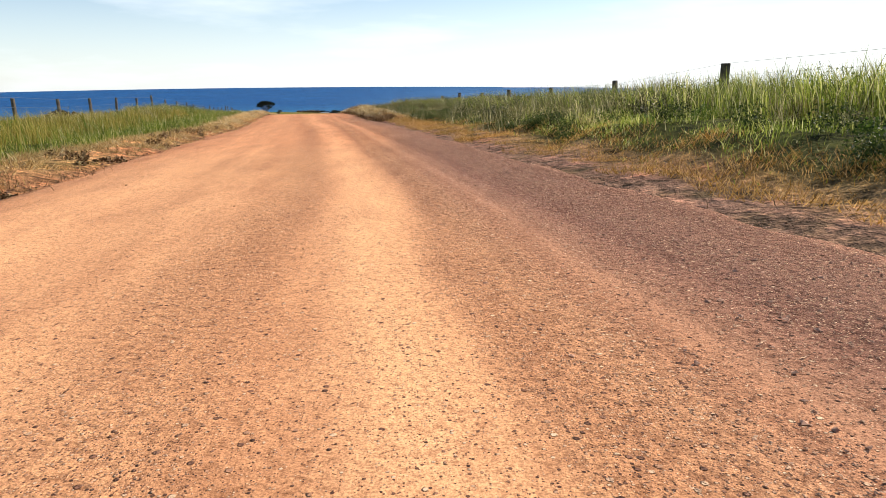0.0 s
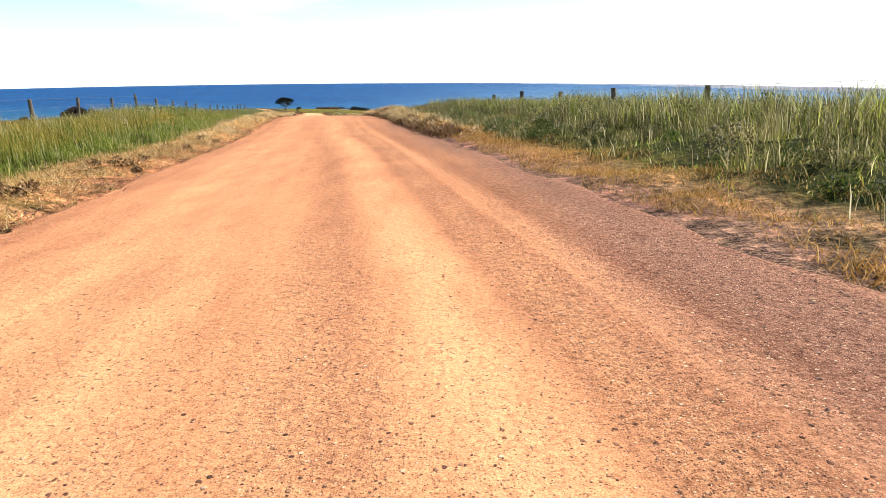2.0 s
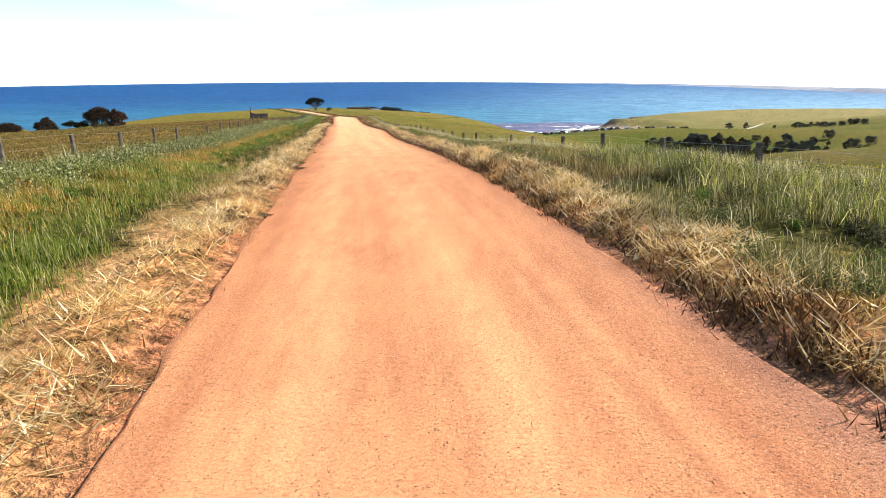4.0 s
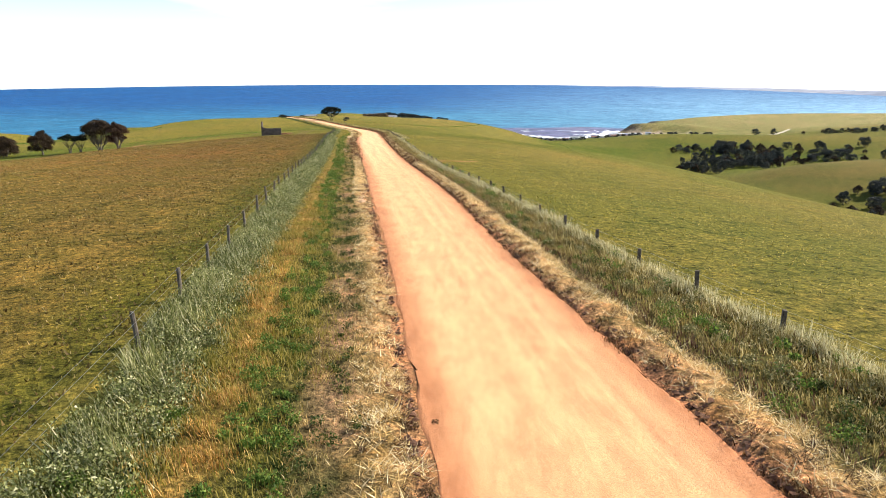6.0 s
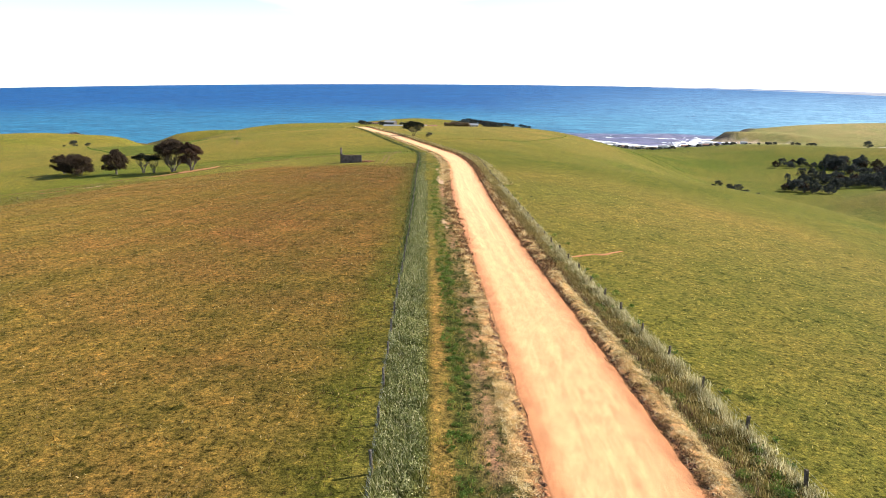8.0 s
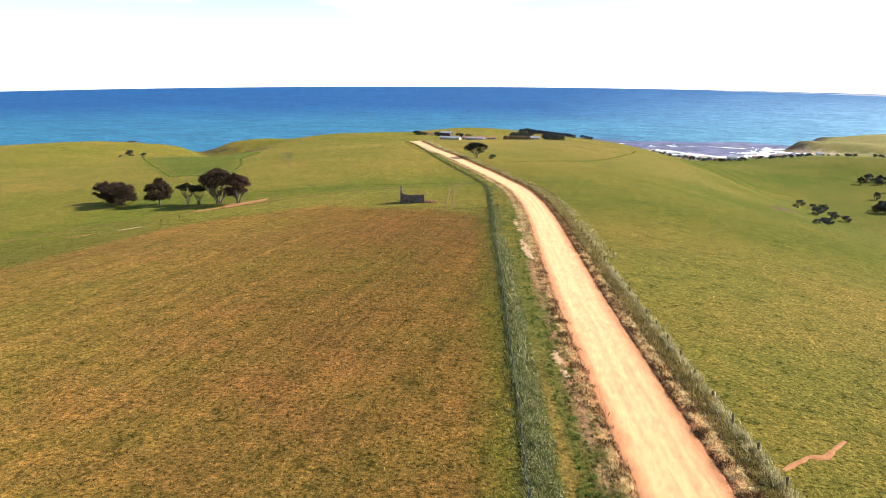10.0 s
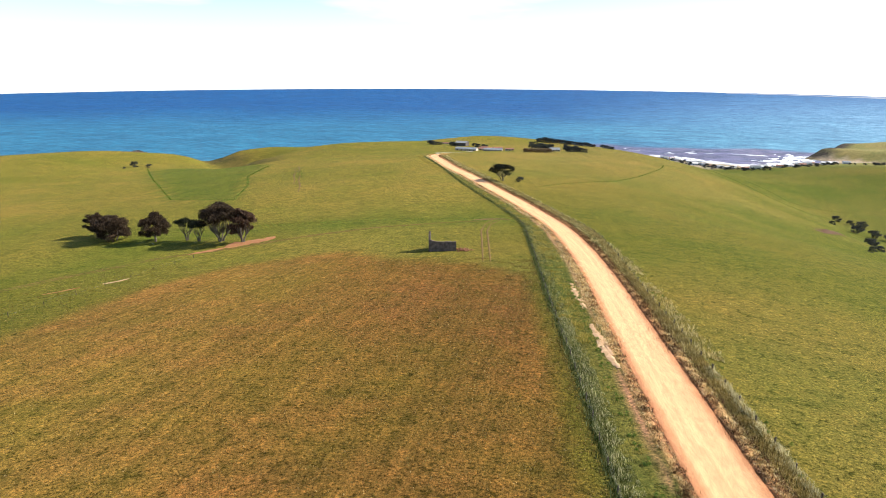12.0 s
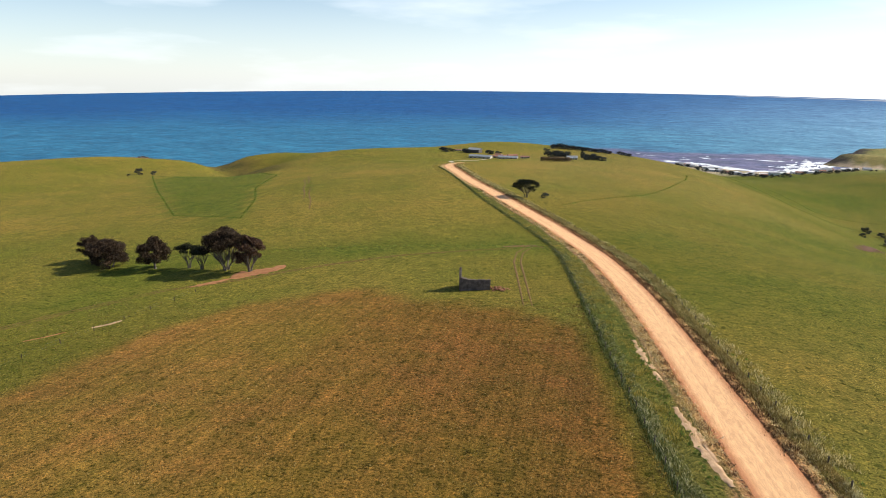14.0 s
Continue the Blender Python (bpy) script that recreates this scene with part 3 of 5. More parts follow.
def build_ground():
    us = steps(-12, 12, 0.55, -2900, 2900, 1.05)
    vs = steps(-56, 80, 1.0, -2300, 3000, 1.028)
    u, v = np.meshgrid(us, vs)
    # the grid follows the road near it
    x0 = u * math.cos(TURN) - v * math.sin(TURN)
    y0 = u * math.sin(TURN) + v * math.cos(TURN)
    shift = (line_x(ROAD, y0) - (2.9 - math.tan(TURN) * (y0 - 7))) * smooth(60, 20, np.abs(u)) * smooth(640, 560, y0) * smooth(-75, -60, y0)
    x0 = x0 + shift
    z0 = ground_z(x0, y0)
    nv, nu = u.shape
    idx = np.arange(nv * nu).reshape(nv, nu)
    faces = np.stack([idx[:-1, :-1], idx[:-1, 1:], idx[1:, 1:], idx[1:, :-1]], -1).reshape(-1, 4)
    verts = np.stack([x0, y0, z0], -1).reshape(-1, 3)
    me = mesh_of("ground", verts, faces, M_GROUND, True)
    add_colour(me, cover_colour(x0, y0).reshape(-1, 3))
    sown = me.attributes.new("sown", "FLOAT", "POINT")
    sown.data.foreach_set("value", (0.65 * paddock(x0, y0)).astype(np.float32).ravel())
    tagged(new("ground", me), "rolling coastal pasture, grazed brown and green", "ground", kind="structure")


def lane_n(n, y):
    """Place across the road for its lanes: the middle ones lie a little to the east where the road is wide."""
    return n - (0.1 + 0.11 * smooth(-45.5, -41.5, y) * smooth(-16, -24, y)) * smooth(-0.5, 0.0, n) * smooth(0.75, 0.3, n) * smooth(12, -18, y)


def loose_share(n, y):
    """How much loose gravel lies at n across the road (-1 to 1): swept clean in the wheel tracks."""
    n = lane_n(n, y) + 0.03 * np.sin(y / 11)
    a = 0.1 + 0.5 * smooth(0.13, 0.2, n) + 0.4 * smooth(0.45, 0.75, n) + 0.3 * np.exp(-((n + 0.16) / 0.09) ** 4) + 0.25 * smooth(-0.75, -0.95, n)
    return (a - 0.35 * np.exp(-((n - 0.44) / 0.035) ** 2)).clip(0, 1)


def road_colour(d, y):
    n = d / road_half(y)
    base = np.array((0.71, 0.316, 0.146))
    base = base * (1 + np.array((0.02, 0.13, 0.16)) * smooth(-32, -40, y)[..., None])
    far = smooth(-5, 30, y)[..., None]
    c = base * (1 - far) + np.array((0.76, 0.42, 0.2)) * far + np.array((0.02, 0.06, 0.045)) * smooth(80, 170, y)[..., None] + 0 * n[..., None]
    late = smooth(-40, -30, y)
    edge = smooth(0, 1, (n + 0.05 * wob(d, y, 3, 1) + 0.04 * np.sin(y / 9) - 0.3 - 0.36 * late) / (0.45 - 0.15 * late)) * smooth(4, -14, y)
    c = c * (1 - edge[..., None]) + np.array((0.41, 0.2, 0.13)) * edge[..., None]
    side = smooth(0.55, 0.95, np.abs(n) + 0.06 * wob(d, y, 1.5, 2)) * (1 - 0.85 * smooth(8, -18, y))
    c = c * (1 - 0.85 * side[..., None]) + np.array((0.5, 0.2, 0.085)) * 0.85 * side[..., None]
    edge_n, n = n, lane_n(n, y)
    for p, w, s in ((-0.5, 0.2, 0.14), (0.05, 0.085, 0.24), (0.5, 0.045, 0.24), (0.32, 0.03, 0.14)):
        t = np.exp(-((n - p - 0.05 * np.sin(y / 17 + 9 * p)) / w) ** 2)
        c = c * (1 + (s * t * (0.22 + 0.78 * smooth(12, -18, y)))[..., None] * np.array((0.75, 0.9, 0.95)))
    for p, w, s in ((-0.16, 0.07, 0.12), (0.22, 0.06, 0.16), (0.4, 0.05, 0.22), (0.6, 0.1, 0.24), (-0.84, 0.06, 0.14)):
        t = np.exp(-((n - p - 0.05 * np.sin(y / 13 + 5 * p)) / w) ** 2)
        c = c * (1 - (s * t * (0.25 + 0.75 * smooth(12, -18, y)))[..., None] * np.array((0.75, 1.0, 1.0)))
    return c * (1 - (0.05 + 0.2 * smooth(-26, -42, y))[..., None] * (loose_share(edge_n, y) * smooth(8, -20, y))[..., None])


def road_top(d, y):
    x = across(d, y)
    h = road_half(y)
    z = land(x, y) + 0.03 - 0.05 * (d / h) ** 2
    for p in (-0.42, 0.02, 0.38):
        z = z - 0.012 * np.exp(-((d / h - p) / 0.1) ** 2)
    return x, z


def build_road():
    ys = np.concatenate([np.arange(-62, 20, 0.3), np.arange(20, 130, 0.8), np.arange(130, 602, 2.0)])
    ks = np.linspace(-1, 1, 91)
    k, y = np.meshgrid(ks, ys)
    h = road_half(y)
    ragged = np.where(np.abs(k) > 0.95, 0.13 * wob(y, k * 9, 0.9, 3) + 0.05 * wob(y, k * 5, 0.4, 8), 0)
    d = k * (h + ragged)
    x, z = road_top(d, y)
    z = z + 0.008 * wob(x, y, 0.33, 2) * smooth(60, 30, y)
    z = np.where(np.abs(k) > 0.97, z - 0.09, z)
    nv, nu = k.shape
    idx = np.arange(nv * nu).reshape(nv, nu)
    faces = np.stack([idx[:-1, :-1], idx[:-1, 1:], idx[1:, 1:], idx[1:, :-1]], -1).reshape(-1, 4)
    me = mesh_of("road", np.stack([x, y, z], -1).reshape(-1, 3), faces, M_ROAD, True)
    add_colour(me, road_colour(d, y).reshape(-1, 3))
    loose = me.attributes.new("loose", "FLOAT", "POINT")
    n = d / h
    amount = loose_share(n, y)
    loose.data.foreach_set("value", (amount * smooth(-8, -34, y) + (0.1 + 0.25 * amount) * smooth(-34, -8, y)).clip(0, 1).astype(np.float32).ravel())
    lane = me.attributes.new("lane", "FLOAT_VECTOR", "POINT")
    lane.data.foreach_set("vector", np.stack([d, y * 0.035, 0 * y], -1).astype(np.float32).ravel())
    tagged(new("road", me), "unsealed orange gravel road with pale wheel tracks", "road", kind="structure")


def sea_level(r, az):
    """The sheet's height at a distance and bearing: it meets the haze near eye level, lower towards the sides."""
    rim = -5.0 - 46 * np.clip((az + radians(4)) / radians(40), -1.2, 1.2) ** 2
    return SEA + (rim - SEA) * smooth(1500, 4900, r) * r / 4900


def build_sea():
    rs = np.concatenate([[20, 300, 600], np.linspace(700, 2000, 90), np.geomspace(2050, 4900, 40)])
    aa = np.radians(np.concatenate([np.arange(-180, -60, 6), np.arange(-60, 60, 0.5), np.arange(60, 181, 6)]))
    r, a = np.meshgrid(rs, aa)
    x, y = r * np.sin(a), r * np.cos(a)
    z = sea_level(r, a)
    nv, nu = r.shape
    idx = np.arange(nv * nu).reshape(nv, nu)
    faces = np.stack([idx[:-1, :-1], idx[1:, :-1], idx[1:, 1:], idx[:-1, 1:]], -1).reshape(-1, 4)
    me = mesh_of("sea", np.stack([x, y, z], -1).reshape(-1, 3), faces, M_SEA, True)
    deep, mid, inshore = np.array((0.004, 0.07, 0.215)), np.array((0.026, 0.145, 0.25)), np.array((0.05, 0.11, 0.19))
    k = smooth(3200, 1500, r + 260 * wob(x, y, 420, 3))[..., None]
    c = deep * (1 - k) + mid * k
    near = smooth(1250, 850, r + 120 * wob(x, y, 160, 5))[..., None]
    c = c * (1 - near) + inshore * near
    # sun glare on the eastern water, put into the base colour
    glare = (smooth(-450, 1500, x) * smooth(5600, 1300, r))[..., None] * 0.9
    c = c * (1 - glare) + np.array((0.2, 0.4, 0.54)) * glare
    s = smooth(40, -25, y - (1478 - 0.00022 * (x - 80) ** 2) + 30 * wob(x, y, 60, 4)) * smooth(-260, -60, x) * smooth(900, 500, x)
    rock = 0.5 + 0.5 * wob(x, y, 26, 6)[..., None]
    reef = np.array((0.13, 0.135, 0.24)) * (1 - 0.35 * rock) + np.array((0.02, 0.01, 0.0)) * rock
    c = c * (1 - s[..., None]) + reef * s[..., None]
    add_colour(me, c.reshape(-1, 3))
    tagged(new("sea", me), "open blue sea with small whitecaps", "water", kind="structure")


build_ground()
build_road()
build_sea()

# ---------------------------------------------------------------- grass, weeds, stones
rng = np.random.default_rng(7)


def blades(name, x, y, height, width, lean, turn, material, label, bent=True, lift=0.0):
    """Many grass blades in one mesh: x, y, height, width, lean (0 upright, 1 lying) and turn are arrays."""
    n = len(x)
    z = ground_z(x, y) - 0.01 + lift
    ux, uy = np.cos(turn), np.sin(turn)
    a = rng.uniform(0, math.tau, n)
    sx, sy = np.cos(a) * width / 2, np.sin(a) * width / 2
    up, out = height * np.sqrt(np.clip(1 - lean ** 2, 0.004, 1)), height * lean
    base = np.stack([x, y, z], -1)
    side = np.stack([sx, sy, np.zeros(n)], -1)
    tip = base + np.stack([ux * out, uy * out, up], -1)
    if bent:
        mid = base + np.stack([ux * out * 0.35, uy * out * 0.35, up * 0.62], -1)
        verts = np.stack([base - side, base + side, mid - side * 0.75, mid + side * 0.75, tip], 1).reshape(-1, 3)
        f = np.array([[0, 1, 3], [0, 3, 2], [2, 3, 4]])
        faces = (np.arange(n)[:, None, None] * 5 + f[None]).reshape(-1, 3)
    else:
        verts = np.stack([base - side, base + side, tip], 1).reshape(-1, 3)
        faces = np.arange(n * 3).reshape(-1, 3)
    ob = new(name, mesh_of(name, verts, faces, material))
    return tagged(ob, label, "grass", kind="stuff")


def band(n, d0, d1, y0, y1, clump=0.0, power=1.0, thin=None, per=50):
    """Random places at d0..d1 across from the road's middle and y0..y1 along it, gathered in clumps."""
    y = y0 + (y1 - y0) * rng.random(n) ** power
    d = rng.uniform(d0, d1, n)
    if clump:
        m = max(1, n // per)
        cy = y0 + (y1 - y0) * rng.random(m) ** power
        cd = rng.uniform(d0, d1, m)
        k = rng.integers(0, m, n)
        use = rng.random(n) < 0.86
        y = np.where(use, cy[k] + rng.normal(0, clump, n), y)
        d = np.where(use, cd[k] + rng.normal(0, clump, n), d)
    if thin is not None:
        keep = rng.random(n) < thin(d, y)
        d, y = d[keep], y[keep]
    return across(d, y), y, d


def u(a, b, n):
    return rng.uniform(a, b, n)


def wind(n, spread=0.9):
    return rng.normal(radians(200), spread, n)


def patchy(x, y, s=1.1):
    """A height factor that makes tall and low patches."""
    return 0.72 + 0.42 * wob(x, y, s, 2) + 0.18 * wob(x, y, s * 0.35, 6)


def build_verge_grass():
    # beside the low start of the flight
    x, y, d = band(90000, -5.4, -3.05, -50, 20, 0.2, per=160)
    k = len(x)
    lie = np.clip(np.abs(rng.normal(0.9, 0.16, k)), 0.2, 0.995)
    blades("straw", x, y, u(0.06, 0.24, k), u(0.006, 0.014, k), lie, u(0, 6.28, k), M_STRAW_NEAR, "dry bleached grass, cut and lying beside the road", False, 0.02)
    x, y, d = band(110000, 2.9, 4.5, -50, 10, 0.2, per=120)
    keep = d > 3.05 + 0.15 * smooth(-32, -44, y) + 0.3 * smooth(0, 20, y) + 0.25 * wob(x, y, 0.8, 4)
    x, y, d = x[keep], y[keep], d[keep]
    k = len(x)
    lie = np.clip(np.abs(rng.normal(0.75, 0.2, k)), 0.1, 0.99)
    blades("straw", x, y, u(0.04, 0.17, k) * patchy(x, y, 0.6), u(0.004, 0.01, k), lie, u(0, 6.28, k), M_GOLD, "low golden dry grass beside the road", False, 0.01)
    for d0, d1, n in ((-4.5, -3.0, 9000), (2.9, 4.0, 1800)):
        x, y, d = band(n, d0, d1, -60, 60, 0.3, per=200)
        k = len(x)
        blades("dead_stalks", x, y, u(0.06, 0.2, k), u(0.004, 0.008, k), u(0.6, 0.99, k), u(0, 6.28, k), M_TWIG, "brown dead stalks along the road's edge", lift=0.02)
    x, y, d = band(50000, -11.2, -4.9, -60, 6, 0.3, per=110)
    k = len(x)
    blades("green_grass", x, y, u(0.25, 0.65, k) * patchy(x, y) * (0.6 + 0.4 * smooth(-4.9, -6.4, d)), u(0.008, 0.018, k), np.clip(rng.normal(0.35, 0.2, k), 0, 0.9), wind(k, 1.4), M_GREEN,
           "tall green grass on the verge")
    x, y, d = band(36000, -9.6, -5.8, -4, 60, 0.35)
    k = len(x)
    blades("olive_grass", x, y, u(0.12, 0.36, k) * patchy(x, y), u(0.01, 0.024, k), np.clip(rng.normal(0.4, 0.22, k), 0, 0.9), wind(k, 1.5), M_OLIVE, "olive and yellow uncut grass on the verge")
    x, y, d = band(16000, -8.9, -6.9, -8, 60, 0.25, per=120)
    k = len(x)
    blades("orange_grass", x, y, u(0.15, 0.4, k) * patchy(x, y), u(0.008, 0.018, k), np.clip(rng.normal(0.5, 0.22, k), 0, 0.95), wind(k, 1.4), M_GOLD, "orange-tan dry grass on the verge")
    x, y, d = band(9000, -10.6, -8.2, -50, -4, 0.22, per=200)
    k = len(x)
    blades("seeding_grass", x, y, u(0.5, 1.0, k) * patchy(x, y), u(0.007, 0.015, k), np.clip(rng.normal(0.45, 0.22, k), 0, 0.95), wind(k, 1.2), M_SILVER, "silvery seeding grass along the fence")
    x, y, d = band(115000, 4.0, 10.5, -50, 10, 0.22, per=110, thin=lambda d, y: 1 - 0.85 * smooth(-37, -26, y))
    k = len(x)
    blades("green_grass", x, y, u(0.08, 0.3, k) * patchy(x, y, 0.8) * (0.55 + 0.45 * smooth(4.0, 5.6, d)), u(0.005, 0.012, k), np.clip(rng.normal(0.58, 0.24, k), 0, 0.98), u(0, 6.28, k), M_BANK,
           "tall green grass on the bank")
    x, y, d = band(24000, 4.3, 11.5, -60, 26, 0.2, per=300)
    k = len(x)
    blades("seeding_grass", x, y, u(0.25, 0.65, k) * patchy(x, y) * (0.55 + 0.45 * smooth(4.3, 7, d)), u(0.004, 0.009, k), np.clip(rng.normal(0.6, 0.24, k), 0, 0.97), wind(k, 1.2), M_SILVER,
           "silvery seeding grass on the bank")
    x, y, d = band(34000, 4.1, 12.0, -36, 14, 0.25, per=120)
    k = len(x)
    blades("bank_grass", x, y, u(0.2, 0.62, k) * patchy(x, y), u(0.007, 0.016, k), np.clip(rng.normal(0.45, 0.22, k), 0, 0.95), wind(k, 1.3), M_BANK_DRY, "dark olive seeding grass on the bank")
    # tall rank growth up to the fences, which nearly hides the posts
    n = 80000
    y = -50 + 56 * rng.random(n)
    x = line_x(FENCE_E, y) - 0.6 - 2.6 * rng.random(n) ** 1.2 + 3.4 * (rng.random(n) < 0.25) * rng.random(n)
    keep = rng.random(n) < 0.6 + 0.55 * wob(x, y, 0.8, 4)
    x, y = x[keep], y[keep]
    k = len(x)
    fresh = rng.random(k) < 0.25 + 0.55 * smooth(-30, -40, y)
    tall = u(0.5, 0.95, k) * (0.85 + 0.3 * wob(x, y, 1.3, 7))
    for pickk, m, lab in ((fresh, M_BANK, "tall green grass on the bank"), (~fresh, M_BANK_DRY, "dark olive seeding grass on the bank")):
        j = int(pickk.sum())
        blades("bank_grass", x[pickk], y[pickk], tall[pickk], u(0.007, 0.016, j), np.clip(rng.normal(0.4, 0.2, j), 0, 0.95), wind(j, 1.4), m, lab)
    n = 30000
    y = -50 + 46 * rng.random(n)
    x = line_x(FENCE_W, y) + 0.2 + 3.0 * rng.random(n) ** 1.3
    keep = rng.random(n) < 0.55 + 0.6 * wob(x, y, 1.4, 6)
    x, y = x[keep], y[keep]
    k = len(x)
    blades("green_grass", x, y, u(0.45, 0.85, k) * patchy(x, y, 2.2), u(0.008, 0.018, k), np.clip(rng.normal(0.4, 0.2, k), 0, 0.9), wind(k, 1.4), M_OLIVE, "tall green and straw-tipped grass on the verge")
    # along the middle of the flight: straw lies in loose windrows on both sides of the road
    for d0, d1, crest, high, n in ((-4.35, -3.1, -3.6, 0.14, 75000), (3.25, 5.0, 4.15, 0.32, 130000)):
        x, y, d = band(n, d0, d1, -24, 200, 0.16, 1.4, per=90, thin=lambda d, y: smooth(-24, -2, y))
        keep = (d < d1 + 0.2) & (d > d0 - 0.15) if d0 > 0 else (d > d0 - 0.3) & (d < d1 + 0.1)
        x, y, d = x[keep], y[keep], d[keep]
        k = len(x)
        keep = rng.random(len(x)) < 0.62 + 0.6 * wob(x, y, 0.7, 8) + 0.25 * wob(x, y, 2.4, 2)
        x, y, d = x[keep], y[keep], d[keep]
        k = len(x)
        heap = high * smooth(-20, 4, y) * np.exp(-((d - crest - 0.35 * wob(x, y, 1.3, 5)) / 0.45) ** 2) * (0.45 + 0.75 * wob(x, y, 0.6, 3))
        lie = np.clip(np.abs(rng.normal(0.9, 0.12, k)), 0.3, 0.995)
        blades("straw", x, y, u(0.12, 0.42, k), u(0.012, 0.034, k), lie, u(0, 6.28, k), M_STRAW, "dry bleached grass, cut and lying in a windrow beside the road", False, 0.03 + np.clip(heap, 0, 1) * rng.random(k) ** 0.5)
    x, y, d = band(34000, -5.9, -4.2, -2, 150, 0.2, 1.4, per=60)
    k = len(x)
    mixed = rng.random(k)
    for pickk, m in ((mixed < 0.5, M_OLIVE_DRY), (mixed >= 0.5, M_STRAW_NEAR)):
        j = int(pickk.sum())
        blades("verge_grass", x[pickk], y[pickk], u(0.08, 0.26, j), u(0.01, 0.028, j), u(0.3, 0.98, j), u(0, 6.28, j), m, "thin brown and olive grass on the bare verge", False)
    for d0, d1, n in ((3.3, 5.0, 10000), (-4.3, -3.1, 7000)):
        x, y, d = band(n, d0, d1, 0, 160, 0.16, 1.5, per=70)
        k = len(x)
        blades("dead_stalks", x, y, u(0.1, 0.34, k), u(0.012, 0.03, k), u(0.5, 0.98, k), u(0, 6.28, k), M_TWIG, "brown dead stalks among the cut straw", False, 0.28 * rng.random(k) * (d0 > 0))
    # dark weed line on the windrow's road side, also standing for its shade
    x, y, d = band(24000, 2.95, 3.6, -22, 170, 0.14, 1.3, per=60)
    k = len(x)
    blades("dead_stalks", x, y, u(0.08, 0.3, k), u(0.015, 0.04, k), u(0.3, 0.95, k), u(0, 6.28, k), M_RUSTY, "dark matted dead weeds, also for the shade under the windrow's edge", False)
    # dense silvery oats under the western fence
    n = 130000
    y = -8 + 210 * rng.random(n) ** 1.45
    x = line_x(FENCE_W, y) + 0.1 + 2.5 * rng.random(n) ** 1.1 + 0.3 * wob(y, y, 2.1, 3)
    keep = rng.random(n) < 0.62 + 0.55 * wob(x, y, 0.9, 5)
    x, y = x[keep], y[keep]
    k = len(x)
    blades("seeding_grass", x, y, u(0.4, 0.95, k) * patchy(x, y) * smooth(2.9, 1.2, x - line_x(FENCE_W, y)).clip(0.35, 1), u(0.012, 0.03, k) * (1 + y / 60), np.clip(rng.normal(0.5, 0.22, k), 0, 0.95), wind(k, 1.3), M_OATS, "silvery green wild oats along the fence", False)
    # uncut bank between the eastern windrow and the fence, highest and palest by the fence
    n = 230000
    y = -2 + 240 * rng.random(n) ** 1.5
    fe = line_x(FENCE_E, y)
    inner = across(4.9 + 0.25 * wob(y, y, 2.3, 2), y)
    q = rng.random(n)
    x = inner + (fe - inner) * q
    keep = rng.random(n) < 0.66 + 0.45 * wob(x, y, 1.1, 3)
    x, y, q = x[keep], y[keep], q[keep]
    k = len(x)
    tall = u(0.22, 0.55, k) * patchy(x, y) * (0.75 + 0.55 * q)
    pale = rng.random(k) < 0.08 + 0.2 * q
    # maroon stems gather at the bank's foot and stand for its base shade too
    rust = ~pale & (rng.random(k) < 0.5 * smooth(0.3, 0.05, q) + 0.1)
    for pickk, m, lab in ((pale, M_SILVER, "silvery seeding grass on the bank"), (rust, M_MAROON, "reddish brown stems on the bank, also for the shade at its foot"), (~pale & ~rust, M_OLIVE_DRY, "olive and tan grass between road and fence")):
        j = int(pickk.sum())
        blades("reserve_grass", x[pickk], y[pickk], tall[pickk], u(0.014, 0.036, j) * (1 + y[pickk].clip(0) / 90), np.clip(rng.normal(0.42, 0.2, j), 0, 0.9), wind(j, 1.2), m, lab, False)
    n = 42000
    y = -4 + 190 * rng.random(n) ** 1.4
    x = line_x(FENCE_E, y) - 0.15 + rng.normal(0, 0.32, n) + 0.25 * wob(y, y, 1.7, 2)
    blades("seeding_grass", x, y, u(0.5, 0.95, n) * patchy(x, y), u(0.012, 0.03, n) * (1 + y.clip(0) / 80), np.clip(rng.normal(0.4, 0.25, n), 0, 0.95), wind(n, 1.2), M_PALE_SEED, "pale seeding grass under the fence", False)
    x, y, d = band(30000, -8.4, -5.0, 26, 230, 0.3, 1.4)
    k = len(x)
    blades("olive_grass", x, y, u(0.08, 0.3, k), u(0.015, 0.035, k), np.clip(rng.normal(0.5, 0.25, k), 0, 0.97), u(0, 6.28, k), M_OLIVE, "olive grass between road and fence", False)
    n = 20000
    y = 95 + 450 * rng.random(n) ** 1.4
    y = y[rng.random(n) < smooth(85, 165, y)]
    n = len(y)
    x = line_x(FENCE_W, y) + rng.normal(0.0, 0.38, n)
    blades("rank_grass", x, y, u(0.35, 0.95, n), u(0.05, 0.13, n), u(0.1, 0.75, n), u(0, 6.28, n), M_RANK, "dark green rank grass under the fence", False)
    n = 16000
    y = 130 + 250 * rng.random(n) ** 1.3
    x = line_x(FENCE_E, y) - np.abs(rng.normal(0, 1.2, n))
    blades("rank_grass", x, y, u(0.3, 0.8, n), u(0.05, 0.12, n), u(0.1, 0.75, n), u(0, 6.28, n), M_OLIVE_DRY, "olive rank grass under the fence", False)
    for d0, d1, n in ((3.3, 4.7, 16000), (-4.3, -3.2, 9000)):
        x, y, d = band(n, d0, d1, 110, 420, 0.35, 1.3, per=60)
        k = len(x)
        blades("dead_stalks", x, y, u(0.2, 0.6, k), u(0.04, 0.1, k), u(0.2, 0.9, k), u(0, 6.28, k), M_RUSTY, "dark rusty dead weeds along the road's edge", False)
